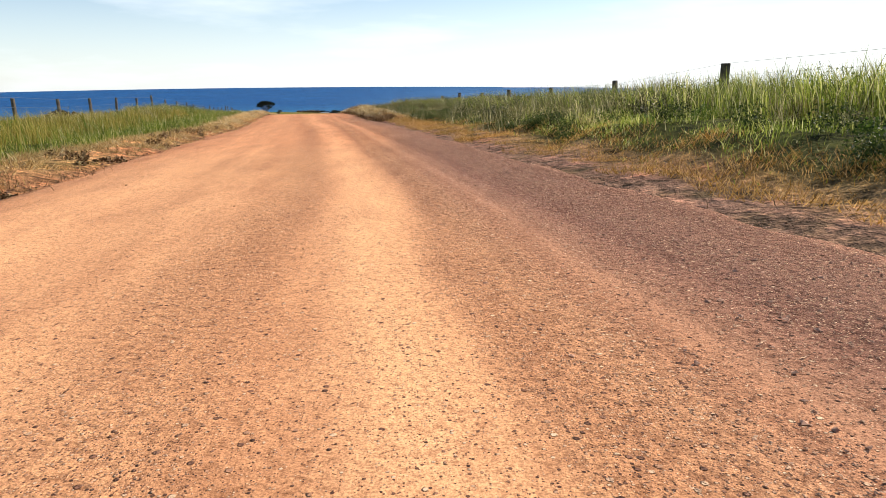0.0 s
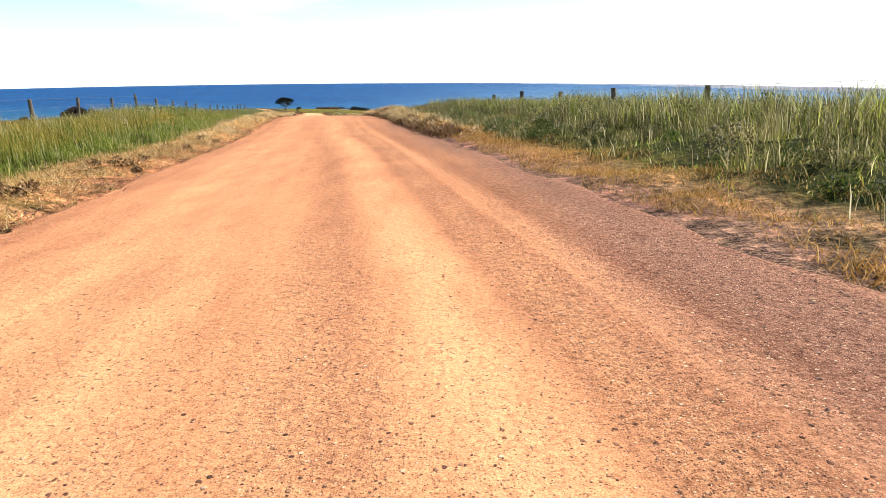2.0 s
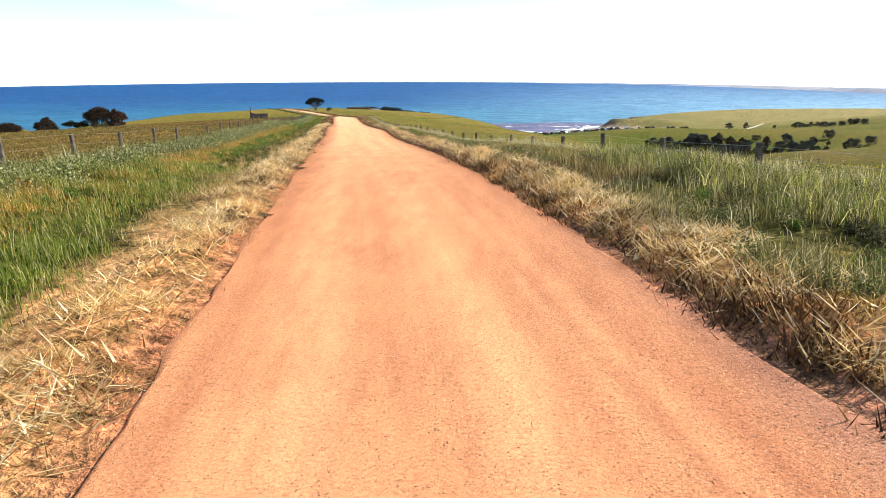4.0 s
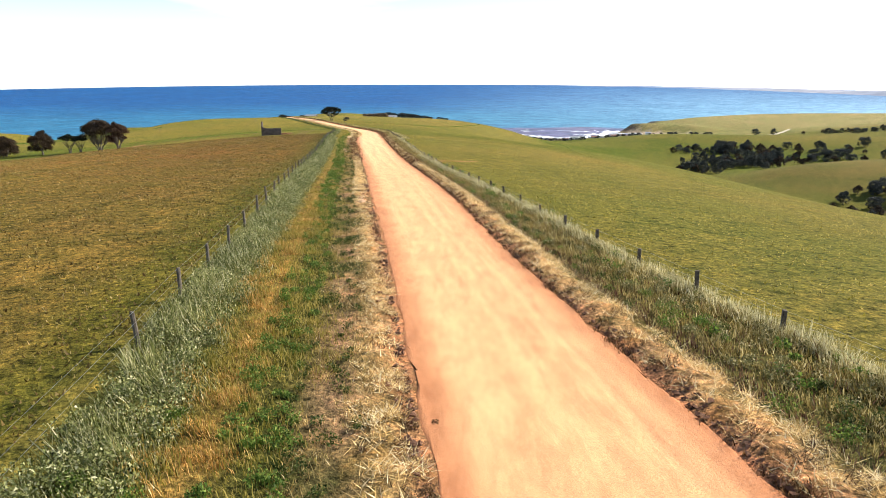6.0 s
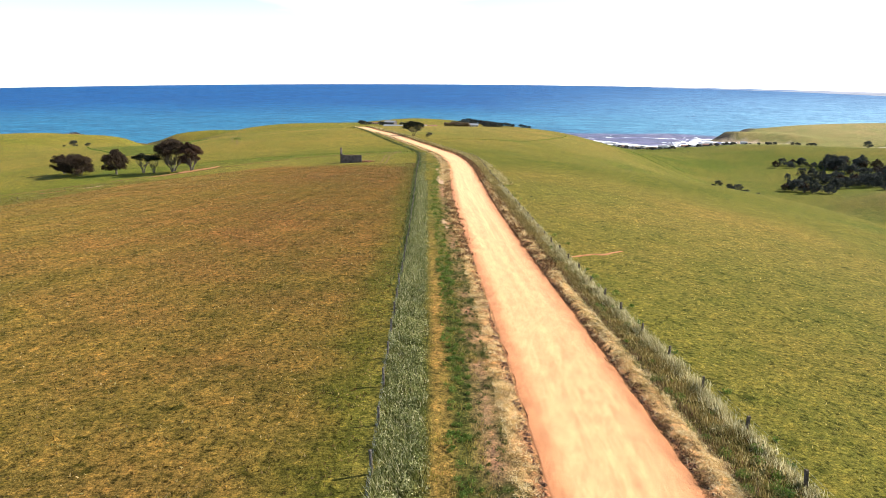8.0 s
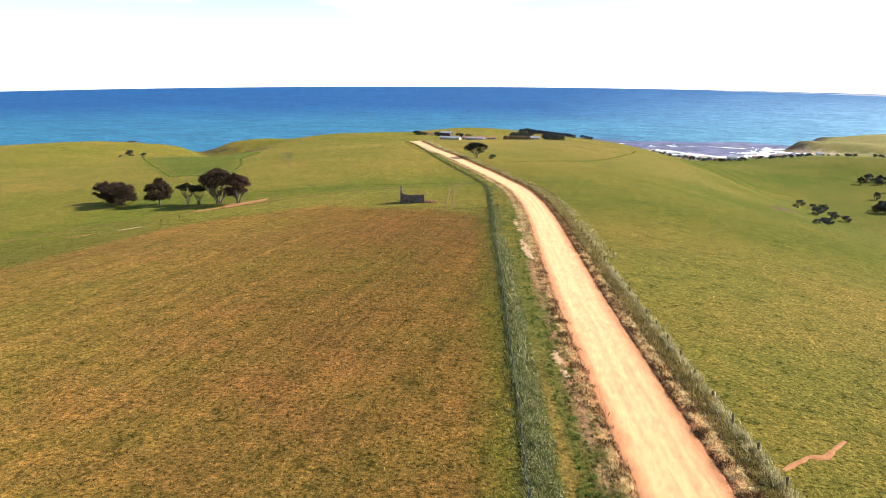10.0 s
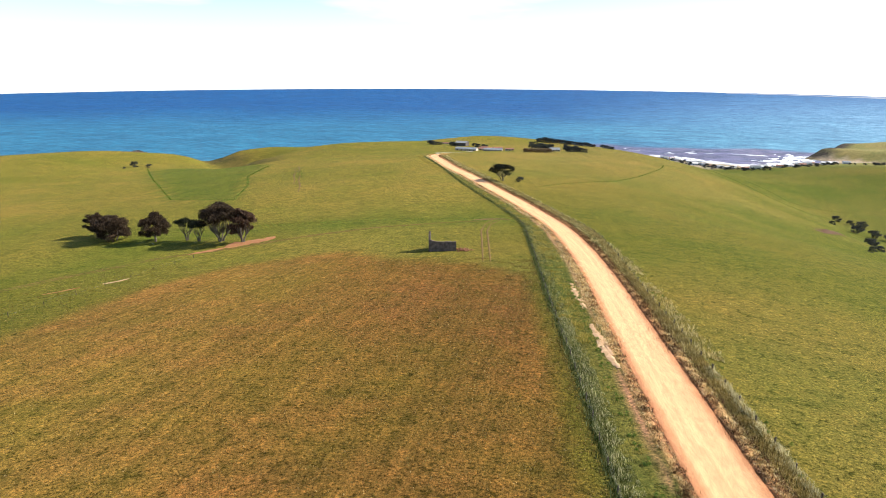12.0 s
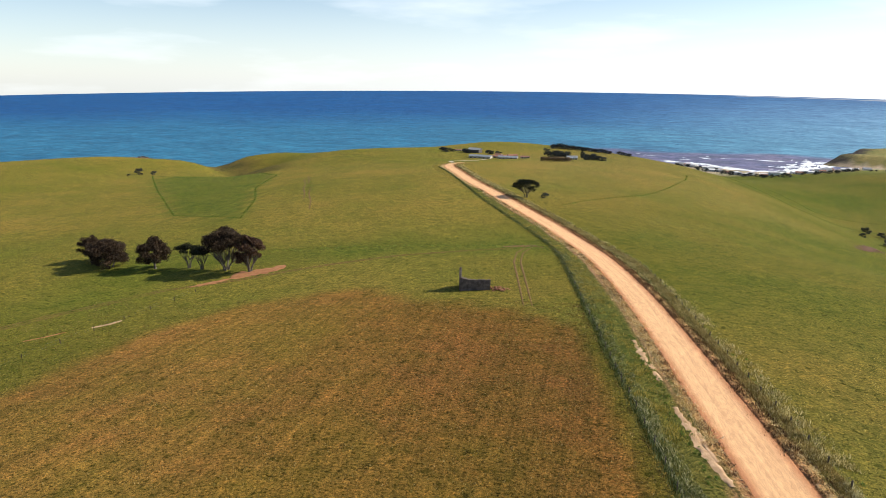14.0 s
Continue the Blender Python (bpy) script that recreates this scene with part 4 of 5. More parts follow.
    # further along
    for d0, d1, n, m, name, lab, h in ((-4.8, -3.1, 20000, M_STRAW, "straw", "dry bleached grass, cut and lying beside the road", 0.5),
                                       (3.3, 5.0, 12000, M_RUSTY, "straw", "dry bleached grass, cut and lying beside the road", 0.5),
                                       (-11.5, -6.5, 18000, M_OLIVE, "olive_grass", "olive grass between road and fence", 0.6),
                                       (5.2, 9.5, 24000, M_SILVER, "seeding_grass", "silvery seeding grass along the fence", 0.8)):
        x, y, d = band(n, d0, d1, 190, 560, 0.6, 1.3)
        k = len(x)
        blades(name, x, y, u(0.3, 1.0, k) * h, u(0.05, 0.13, k), u(0.2, 0.9, k), u(0, 6.28, k), m, lab, False)


def build_paddock_tufts():
    # sparse tufts that break up the grazed fields
    n = 190000
    y = 8 + 240 * rng.random(n) ** 1.7
    x = line_x(FENCE_W, y) - 0.8 - 125 * rng.random(n) ** 1.5
    keep = rng.random(n) < 0.55 + 0.45 * wob(x, y, 2.3, 3)
    x, y = x[keep], y[keep]
    k = len(x)
    far = 1 + y.clip(0) / 110
    blades("field_tufts", x, y, u(0.05, 0.16, k) * far ** 0.5, u(0.04, 0.1, k) * far, u(0.2, 0.9, k), u(0, 6.28, k), M_TUFT, "short brown and green tufts of a grazed field", False)
    n = 50000
    y = 8 + 230 * rng.random(n) ** 1.5
    x = line_x(FENCE_E, y) + 0.5 + 90 * rng.random(n) ** 1.7
    keep = rng.random(n) < 0.55 + 0.45 * wob(x, y, 2.3, 8)
    x, y = x[keep], y[keep]
    k = len(x)
    blades("field_tufts", x, y, u(0.06, 0.2, k), u(0.05, 0.12, k), u(0.2, 0.9, k), u(0, 6.28, k), M_OLIVE, "short green tufts of a grazed field", False)


M_BANK = blade_mat("bank_grass", [(0, (0.07, 0.11, 0.014)), (0.45, (0.27, 0.33, 0.045)), (0.8, (0.5, 0.5, 0.12)), (1, (0.82, 0.74, 0.38))], 0.55)
M_OLIVE_DRY = blade_mat("olive_dry_grass", [(0, (0.09, 0.065, 0.018)), (0.5, (0.27, 0.2, 0.062)), (1, (0.52, 0.41, 0.17))], 0.3)
M_PALE_SEED = blade_mat("pale_seed_heads", [(0, (0.16, 0.14, 0.05)), (0.5, (0.45, 0.4, 0.2)), (1, (0.9, 0.82, 0.55))], 0.35)
M_RANK = blade_mat("rank_grass", [(0, (0.02, 0.035, 0.007)), (0.6, (0.08, 0.105, 0.028)), (1, (0.28, 0.3, 0.13))], 0.3)
M_RUSTY = blade_mat("rusty_weeds", [(0, (0.04, 0.02, 0.01)), (0.6, (0.14, 0.07, 0.03)), (1, (0.42, 0.24, 0.1))], 0.15)
M_BANK_DRY = blade_mat("bank_dry_grass", [(0, (0.05, 0.05, 0.016)), (0.5, (0.14, 0.135, 0.045)), (0.88, (0.32, 0.28, 0.13)), (1, (0.74, 0.66, 0.42))], 0.45)
M_GOLD = blade_mat("golden_grass", [(0, (0.15, 0.075, 0.016)), (0.5, (0.5, 0.26, 0.055)), (1, (0.88, 0.56, 0.22))], 0.35)
M_MAROON = blade_mat("maroon_stems", [(0, (0.035, 0.015, 0.012)), (0.6, (0.12, 0.055, 0.04)), (1, (0.3, 0.16, 0.1))], 0.2)
M_OATS = blade_mat("wild_oats", [(0, (0.04, 0.05, 0.012)), (0.45, (0.17, 0.185, 0.05)), (0.8, (0.38, 0.36, 0.15)), (1, (0.88, 0.82, 0.54))], 0.35)
M_TUFT = blade_mat("grazed_tufts", [(0, (0.08, 0.05, 0.016)), (0.4, (0.19, 0.125, 0.042)), (0.75, (0.17, 0.15, 0.036)), (1, (0.42, 0.3, 0.13))], 0.4)


def leaves(centres, radii, per, size, flat=1.0):
    """Leaf triangles in balls about the centres; returns verts and faces."""
    centres, radii = np.repeat(np.asarray(centres), per, 0), np.repeat(np.asarray(radii), per)
    n = len(centres)
    v = rng.normal(size=(n, 3))
    v /= np.linalg.norm(v, axis=1)[:, None]
    v[:, 2] *= flat
    p = centres + v * (radii * rng.random(n) ** 0.45)[:, None]
    a = rng.normal(size=(n, 3))
    a /= np.linalg.norm(a, axis=1)[:, None]
    b = np.cross(a, rng.normal(size=(n, 3)))
    b /= np.linalg.norm(b, axis=1)[:, None]
    s = (size * rng.uniform(0.6, 1.4, n))[:, None]
    verts = np.stack([p - a * s * 0.5, p + a * s * 0.5 + b * s * 0.25, p + b * s * 0.8], 1).reshape(-1, 3)
    return verts, np.arange(n * 3).reshape(-1, 3)


def mounds(name, label, material, x, y, r, per, size, lift=0.4, flat=0.8):
    c = np.stack([x, y, ground_z(x, y) + r * lift], -1)
    v, f = leaves(c, r, per, size, flat)
    return tagged(new(name, mesh_of(name, v, f, material)), label, "weeds", kind="stuff")


def build_weeds():
    green = "dark green leafy weeds among the grass"
    for d0, d1, y0, y1, count, r, per, size, m in (
            (4.1, 5.3, -48, 10, 110, 0.22, 420, 0.03, M_LEAF_DARK), (5.2, 10, -48, 2, 90, 0.22, 420, 0.032, M_WEED), (4.6, 9, -47, 4, 60, 0.22, 380, 0.034, M_DUSK),
            (-9.5, -6.2, -58, 25, 50, 0.26, 300, 0.05, M_WEED), (-7.2, -5.7, 10, 110, 330, 0.22, 130, 0.065, M_WEED),
            (-7.2, -5.7, 100, 230, 200, 0.26, 60, 0.11, M_WEED), (5.8, 9.5, 26, 230, 90, 0.3, 90, 0.11, M_WEED), (-6.0, -4.3, 4, 150, 420, 0.19, 90, 0.06, M_LEAF_DARK), (4.9, 7.0, 4, 90, 60, 0.34, 260, 0.06, M_WEED), (5.0, 8.0, 2, 70, 50, 0.3, 240, 0.06, M_LEAF_DARK)):
        x, y, d = band(count, d0, d1, y0, y1, 0, 1.2)
        mounds("leafy_weeds", green, m, x, y, r * rng.uniform(0.5, 1.35, count), per, size)
    x, y, d = band(210, -4.1, -3.05, -58, 26, 0.25, per=5)
    mounds("dead_clumps", "dark dead clumps of slashed weeds at the road's edge", M_TWIG, x, y, u(0.06, 0.16, len(x)), 90, 0.05, 0.3, 0.6)
    # silvery bushes under the western fence, greyer ones to the east
    silver = "silver-grey bushy weeds along the fence"
    for y0, y1, count, per, size in ((-6, 60, 480, 150, 0.064), (60, 130, 420, 100, 0.1), (130, 300, 260, 60, 0.16)):
        y = u(y0, y1, count)
        x = line_x(FENCE_W, y) + u(0.1, 2.3, count)
        mounds("silver_bushes", silver, M_SAGE, x, y, u(0.25, 0.58, count), per, size, 0.5)
    y = u(-46, 4, 110)
    x = line_x(FENCE_E, y) - u(0.3, 3.0, 110)
    mounds("grey_bushes", "dusky green bushy weeds along the fence", M_LEAF_DARK, x, y, u(0.25, 0.5, 110), 420, 0.036, 0.75)
    for y0, y1, count, per, size in ((-36, 4, 190, 380, 0.04), (4, 40, 200, 170, 0.07), (40, 110, 260, 100, 0.09), (110, 300, 220, 45, 0.15)):
        y = u(y0, y1, count)
        x = line_x(FENCE_E, y) - np.abs(rng.normal(0, 2.4, count)) + 0.2
        keep = road_d(x, y) > 4.6 + smooth(0, 20, y)
        x, y = x[keep], y[keep]
        mounds("grey_bushes", "grey-green bushy weeds along the fence", M_BUSH if y0 < 0 else M_DUSK, x, y, u(0.16, 0.36, len(x)) * (1.25 if y0 < 0 else 1), per, size, 0.45)


def stones(name, x, y, z, r, material, label, bedded=False):
    """Small broken stones, eight faces each; four when bedded in the ground."""
    n = len(x)
    o = np.array([[1, 0, 0], [-1, 0, 0], [0, 1, 0], [0, -1, 0], [0, 0, 1], [0, 0, -1]], float)
    f = np.array([[0, 2, 4], [2, 1, 4], [1, 3, 4], [3, 0, 4], [2, 0, 5], [1, 2, 5], [3, 1, 5], [0, 3, 5]])[:4 if bedded else 8]
    a = rng.uniform(0, 6.28, n)
    v = o[None] * rng.uniform(0.55, 1.25, (n, 6, 1)) * r[:, None, None] * np.array([1, 1, 0.38 if bedded else 0.55])
    v = v + rng.normal(0, 0.16, (n, 6, 3)) * r[:, None, None]
    c, s = np.cos(a)[:, None], np.sin(a)[:, None]
    v = np.stack([v[..., 0] * c - v[..., 1] * s, v[..., 0] * s + v[..., 1] * c, v[..., 2]], -1)
    v = v + np.stack([x, y, z + r * 0.35], -1)[:, None]
    faces = (np.arange(n)[:, None, None] * 6 + f[None]).reshape(-1, 3)
    return tagged(new(name, mesh_of(name, v.reshape(-1, 3), faces, material)), label, "stones", kind="stuff")


def build_gravel():
    n = 140000
    y = -47.2 + 40 * rng.random(n) ** 2.7
    h = road_half(y)
    d = rng.uniform(-1, 1, n) * h
    keep = rng.random(n) < 0.02 + 0.75 * loose_share(d / h, y) + 0.35 * wob(d, y * 0.08, 0.42, 2).clip(0, 1)
    y, d = y[keep], d[keep]
    x, z = road_top(d, y)
    r = 0.0018 + 0.005 * rng.random(len(x)) ** 3.0 * (0.7 + 0.5 * smooth(0.1, 0.8, d / road_half(y))) + 0.003 * smooth(-45, -20, y)
    stones("gravel", x, y, z - r * 0.2, r * 1.15, M_GRAVEL, "loose gravel scattered on the road", True)
    n = 90
    y = u(-46.5, -5, n)
    d = u(-3, 3, n)
    x, z = road_top(d, y)
    stones("loose_stones", x, y, z, u(0.005, 0.011, n), M_CLOD_DARK, "single larger stones on the road")
    n = 26000
    y = -50 + 75 * rng.random(n) ** 1.8
    late = smooth(-40, -30, y)
    d = road_half(y) - 0.45 + 0.35 * late + np.clip(rng.normal(0, 0.55, n), -1.6, 0.75) * (1 - 0.4 * late)
    x = across(d, y)
    stones("graded_gravel", x, y, np.maximum(ground_z(x, y), np.where(d < road_half(y), road_top(d, y)[1], -99)) - 0.002, 0.005 + 0.011 * rng.random(n) ** 4, M_CLOD, "coarse purplish gravel graded to the road's edge", True)
    n = 9000
    y = -50 + 75 * rng.random(n)
    d = -road_half(y) - rng.normal(0.1, 0.25, n)
    x = across(d, y)
    stones("graded_gravel", x, y, ground_z(x, y) + 0.01, 0.008 + 0.024 * rng.random(n) ** 3, M_CLOD_DARK, "coarse brown gravel graded to the road's edge", True)
    for s in (-1, 1):
        n = 9000
        y = u(15, 330, n)
        d = s * (road_half(y) + np.abs(rng.normal(0.06, 0.2, n)))
        x = across(d, y)
        keep = rng.random(n) < 0.5 + 0.5 * wob(y, y, 1.4, 3 + s)
        x, y = x[keep], y[keep]
        stones("clods", x, y, ground_z(x, y) + 0.02, 0.03 + 0.11 * rng.random(len(x)) ** 2.5, M_CLOD_DARK, "dark clods of earth along the road's edge")


M_GRAVEL = plain("gravel_stones", (0.46, 0.24, 0.14), (0.74, 0.47, 0.3), 30, 0.9, 0.2, 0.003, island=0.7)
M_CLOD_DARK = plain("dark_earth_clods", (0.09, 0.045, 0.028), (0.22, 0.115, 0.07), 8, 0.95, 0.4, 0.02, island=0.8)
M_CLOD = plain("earth_clods", (0.3, 0.165, 0.115), (0.52, 0.31, 0.215), 12, 0.95, 0.3, 0.01, island=0.9)


# ---------------------------------------------------------------- fences
def fence_run(name, line, y0, spacing, count, post_mesh, label, tall, wires=3, wire_r=0.004, close=0.0, fallen=()):
    """A wire fence along a line: each post and each wire a part."""
    ys = [y0]
    while len(ys) < count:
        ys.append(ys[-1] + spacing - close * float(smooth(90, 96, ys[-1])))
    x = line_x(line, ys)
    z = ground_z(x, np.array(ys))
    root = tagged(new(name), label, "fence")
    root.location = (x[0], ys[0], z[0])
    home = Vector(root.location)
    tops = []
    for i in range(count):
        p = Vector((x[i], ys[i], z[i] - 0.12))
        if i in fallen:
            continue
        ob = put_under(new("post", post_mesh), root)
        ob.location = p - home
        ob.rotation_euler = (rng.normal(0, 0.035), rng.normal(0, 0.035), rng.uniform(0, 3.1))
        ob.scale = (1, 1, rng.uniform(0.9, 1.08))
        tops.append(p)
    for w in range(wires):
        bm = bmesh.new()
        hgt = 0.12 + tall * (0.35 + 0.58 * w / max(1, wires - 1))
        pts = [p + Vector((0, 0, hgt)) - home for p in tops]
        tube(bm, pts, [wire_r] * len(pts), 3)
        part("wire", bm, M_STEEL, root)
    return root


def post_mesh(radius, tall, square=False, material=None):
    bm = bmesh.new()
    if square:
        box(bm, 0, 0, 0, radius * 2, radius * 1.5, tall + 0.12, 0, radius * 0.18)
    else:
        tube(bm, [Vector((0, 0, 0)), Vector((0.01, 0, tall * 0.5)), Vector((0.0, 0.008, tall + 0.1)), Vector((0, 0.008, tall + 0.12))],
             [radius, radius * 0.97, radius * 0.9, radius * 0.7], 8)
    me = bpy.data.meshes.new("post")
    bm.to_mesh(me)
    bm.free()
    me.materials.append(material or M_POST)
    return me


def build_fences():
    fence_run("fence", FENCE_W, 28.5 - 4.7 * 16, 4.7, 80, post_mesh(0.075, 1.2, False, M_POST_GREY), "wire fence on round grey weathered posts in tall grass", 1.2, fallen=(15,))
    fence_run("fence", FENCE_E, 31.9 - 5.4 * 15, 5.4, 84, post_mesh(0.09, 0.92, True), "wire fence on dark squared timber posts", 0.92, close=0.48)
    cross = [(-153, 190), (-150, 215), (-148, 240), (-147, 262)]
    fence_run("field_fence", cross, 150, 8.2, 14, post_mesh(0.08, 1.0), "old wire fence across the pasture", 1.0, 2)


build_verge_grass()
build_paddock_tufts()
build_weeds()
build_gravel()
build_fences()

# ---------------------------------------------------------------- tracks, bare soil, rank grass along far fences
def along(points, step):
    """Evenly spaced places on a polyline."""
    out = []
    for (x0, y0), (x1, y1) in zip(points, points[1:]):
        n = max(1, int(math.hypot(x1 - x0, y1 - y0) / step))
        out += [(x0 + (x1 - x0) * i / n, y0 + (y1 - y0) * i / n) for i in range(n)]
    return np.array(out + [points[-1]])


def strip(name, points, width, material, label, lift=0.05, step=2.0, ragged=0.3):
    p = along(points, step)
    t = np.gradient(p, axis=0)
    t /= np.linalg.norm(t, axis=1)[:, None] + 1e-9
    nrm = np.stack([t[:, 1], -t[:, 0]], -1)
    taper = np.sin(np.linspace(0.25, math.pi - 0.25, len(p))) ** 0.5
    cols = []
    for k in np.linspace(-1, 1, 5):
        s = np.arange(len(p)) * step
        lobes = 1 + ragged * (wob(s, k * 3 + s * 0, 1.1 * width ** 0.5, width) + 0.6 * wob(s, k * 5 + s * 0, 0.4 * width ** 0.5, 2)) * (abs(k) > 0.3)
        w = (k * np.clip(lobes, 0.12, 2.2) * taper + 0.5 * ragged * wob(s, s * 0, 2.5, width)) * width / 2
        q = p + nrm * w[:, None]
        cols.append(np.column_stack([q, ground_z(q[:, 0], q[:, 1]) + lift - (0.09 if abs(k) > 0.9 else 0)]))
    v = np.stack(cols, 1)
    idx = np.arange(v.shape[0] * 5).reshape(-1, 5)
    f = np.stack([idx[:-1, :-1], idx[:-1, 1:], idx[1:, 1:], idx[1:, :-1]], -1).reshape(-1, 4)
    return tagged(new(name, mesh_of(name, v.reshape(-1, 3), f, material, True)), label, "ground", kind="structure")


def rank_line(points, width, n_per_m, h, material, label):
    p = along(points, 1.0 / n_per_m)
    x, y = p[:, 0] + rng.normal(0, width, len(p)), p[:, 1] + rng.normal(0, width, len(p))
    k = len(x)
    keep = rng.random(k) < 0.7 + 0.3 * wob(x, y, 6, 2)
    x, y = x[keep], y[keep]
    k = len(x)
    blades("rank_grass", x, y, u(0.4, 1.1, k) * h, u(0.1, 0.22, k), u(0.1, 0.7, k), u(0, 6.28, k), material, label, False)


M_SOIL = plain("bare_orange_soil", (0.27, 0.11, 0.045), (0.42, 0.2, 0.09), 0.8, 0.95, 0.4, 0.05)
M_PALE = plain("pale_eroded_soil", (0.36, 0.22, 0.12), (0.56, 0.37, 0.22), 1.1, 0.95, 0.5, 0.05)
M_GULLY = plain("gully_soil", (0.06, 0.03, 0.016), (0.14, 0.07, 0.036), 0.6, 0.95, 0.5, 0.1)
M_TRACK = plain("worn_grass_track", (0.11, 0.07, 0.02), (0.19, 0.11, 0.042), 0.7, 0.95, 0.3, 0.05)
M_CHALK = plain("pale_farm_track", (0.4, 0.34, 0.25), (0.55, 0.48, 0.36), 0.3, 0.95, 0.2, 0.05)


def build_tracks():
    strip("bare_patch", [(-152, 261), (-147.5, 267), (-143, 271.5), (-139, 275)], 3.0, M_SOIL, "bare orange soil under the tree row", 0.1, 0.5, 0.8)
    strip("bare_patch", [(-146, 271), (-141.5, 275), (-137, 279), (-134, 281)], 7.0, M_SOIL, "bare orange soil under the tree row", 0.13, 0.5, 0.9)
    strip("bare_patch", [(-152, 226), (-149.5, 228.5), (-148.5, 231)], 1.3, M_PALE, "pale bare scrape in the pasture", 0.08, 0.4, 0.6)
    strip("bare_patch", [(-161, 217), (-158, 220), (-156, 223)], 0.7, M_SOIL, "bare orange scrape in the pasture", 0.08, 0.4, 0.6)
    strip("bare_patch", [(-6.2, 119), (-3.6, 122), (-2.0, 122.6), (0.8, 126.5)], 0.7, M_SOIL, "bare orange scrape beside the fence", 0.06, 0.5, 0.5)
    for a, b, w in (((-23.0, 131), (-24.6, 138), 1.1), ((-31.6, 186), (-32.6, 193), 1.0), ((-38.9, 227), (-35.8, 209), 1.3),
                    ((-34.6, 200), (-30.8, 181), 1.4), ((-9.2, 58), (-9.8, 62), 0.8)):
        strip("bare_patch", [a, ((a[0] + b[0]) / 2 - 0.3, (a[1] + b[1]) / 2), b], w, M_PALE, "pale eroded soil in the road's ditch", 0.07, 0.4, 0.7)
    strip("eroded_bank", [(92, 500), (101, 519), (112, 542), (124, 570), (131, 588)], 9.0, M_GULLY, "bare eroded brown bank above the gully", 0.15, 1.5, 0.9)
    for o in (-0.9, 0.9):
        strip("wheel_track", [(-66.3 + o, 306), (-68 + o, 297), (-67.2 + o, 285), (-63 + o, 263), (-59.5 + o, 244)], 0.7, M_TRACK, "worn wheel track to the gate", 0.05, 1.5)
    strip("bare_patch", [(-74, 304), (-66, 308), (-62, 306)], 3.0, M_TRACK, "trampled soil at the gateway", 0.08, 1.0, 0.5)
    for o, c0, c1 in ((-2.0, 0.25, 0.8), (0.6, 0.1, 0.45), (1.2, 0.55, 0.95)):
        pts = [(-253 + 90 * k + o + 0.4 * math.sin(k * 23 + o), 545 - 189 * k) for k in np.linspace(c0, c1, 14)]
        strip("wheel_track", pts, 0.8, M_TRACK, "worn stock track across the pasture", 0.08, 1.5, 0.35)
    rank_line([(-222, 480), (-205, 446), (-190, 415)], 1.6, 5, 0.6, M_WEED, "scuffed dark grass along a stock track")
    for o in (-1.2, 1.2):
        strip("wheel_track", [(-190 + o, 190), (-172 + o, 235), (-158 + o, 258), (-128 + o, 276), (-100 + o, 292), (-72 + o, 302)], 0.5, M_TRACK, "faint wheel track below the trees", 0.06, 1.5, 0.8)
    strip("farm_track", [(450, 1060), (485, 1095), (540, 1160), (600, 1230)], 9, M_CHALK, "pale track over the far hill", 0.6, 8)
    strip("farm_track", [(-158, 598), (-170, 640), (-156, 670), (-150, 700)], 4, M_CHALK, "pale track to the farm sheds", 0.2, 4)
    rank_line([(-62, 392), (-47, 429), (-24, 477), (-8, 531), (11, 603), (16, 640)], 0.5, 5, 0.9, M_WEED, "rank dark grass along a fence line")
    rank_line([(-435, 610), (-330, 480), (-236, 369), (-189, 348), (-215, 405), (-246, 459), (-286, 560), (-354, 636), (-435, 610)], 0.4, 9, 0.6, M_WEED, "rank dark grass along a fence line")
    rank_line([(-59, 307), (-90, 304), (-134, 301), (-175, 296), (-230, 290)], 0.8, 9, 0.6, M_WEED, "rank green grass along a field's edge")
    rank_line([(80, 860), (112, 790), (125, 757), (152, 735), (190, 720)], 1.0, 5, 1.4, M_WEED, "dark rushes along the valley stream")
    rank_line([(120, 850), (148, 777), (205, 770)], 1.0, 5, 1.4, M_WEED, "dark rushes along the valley stream")


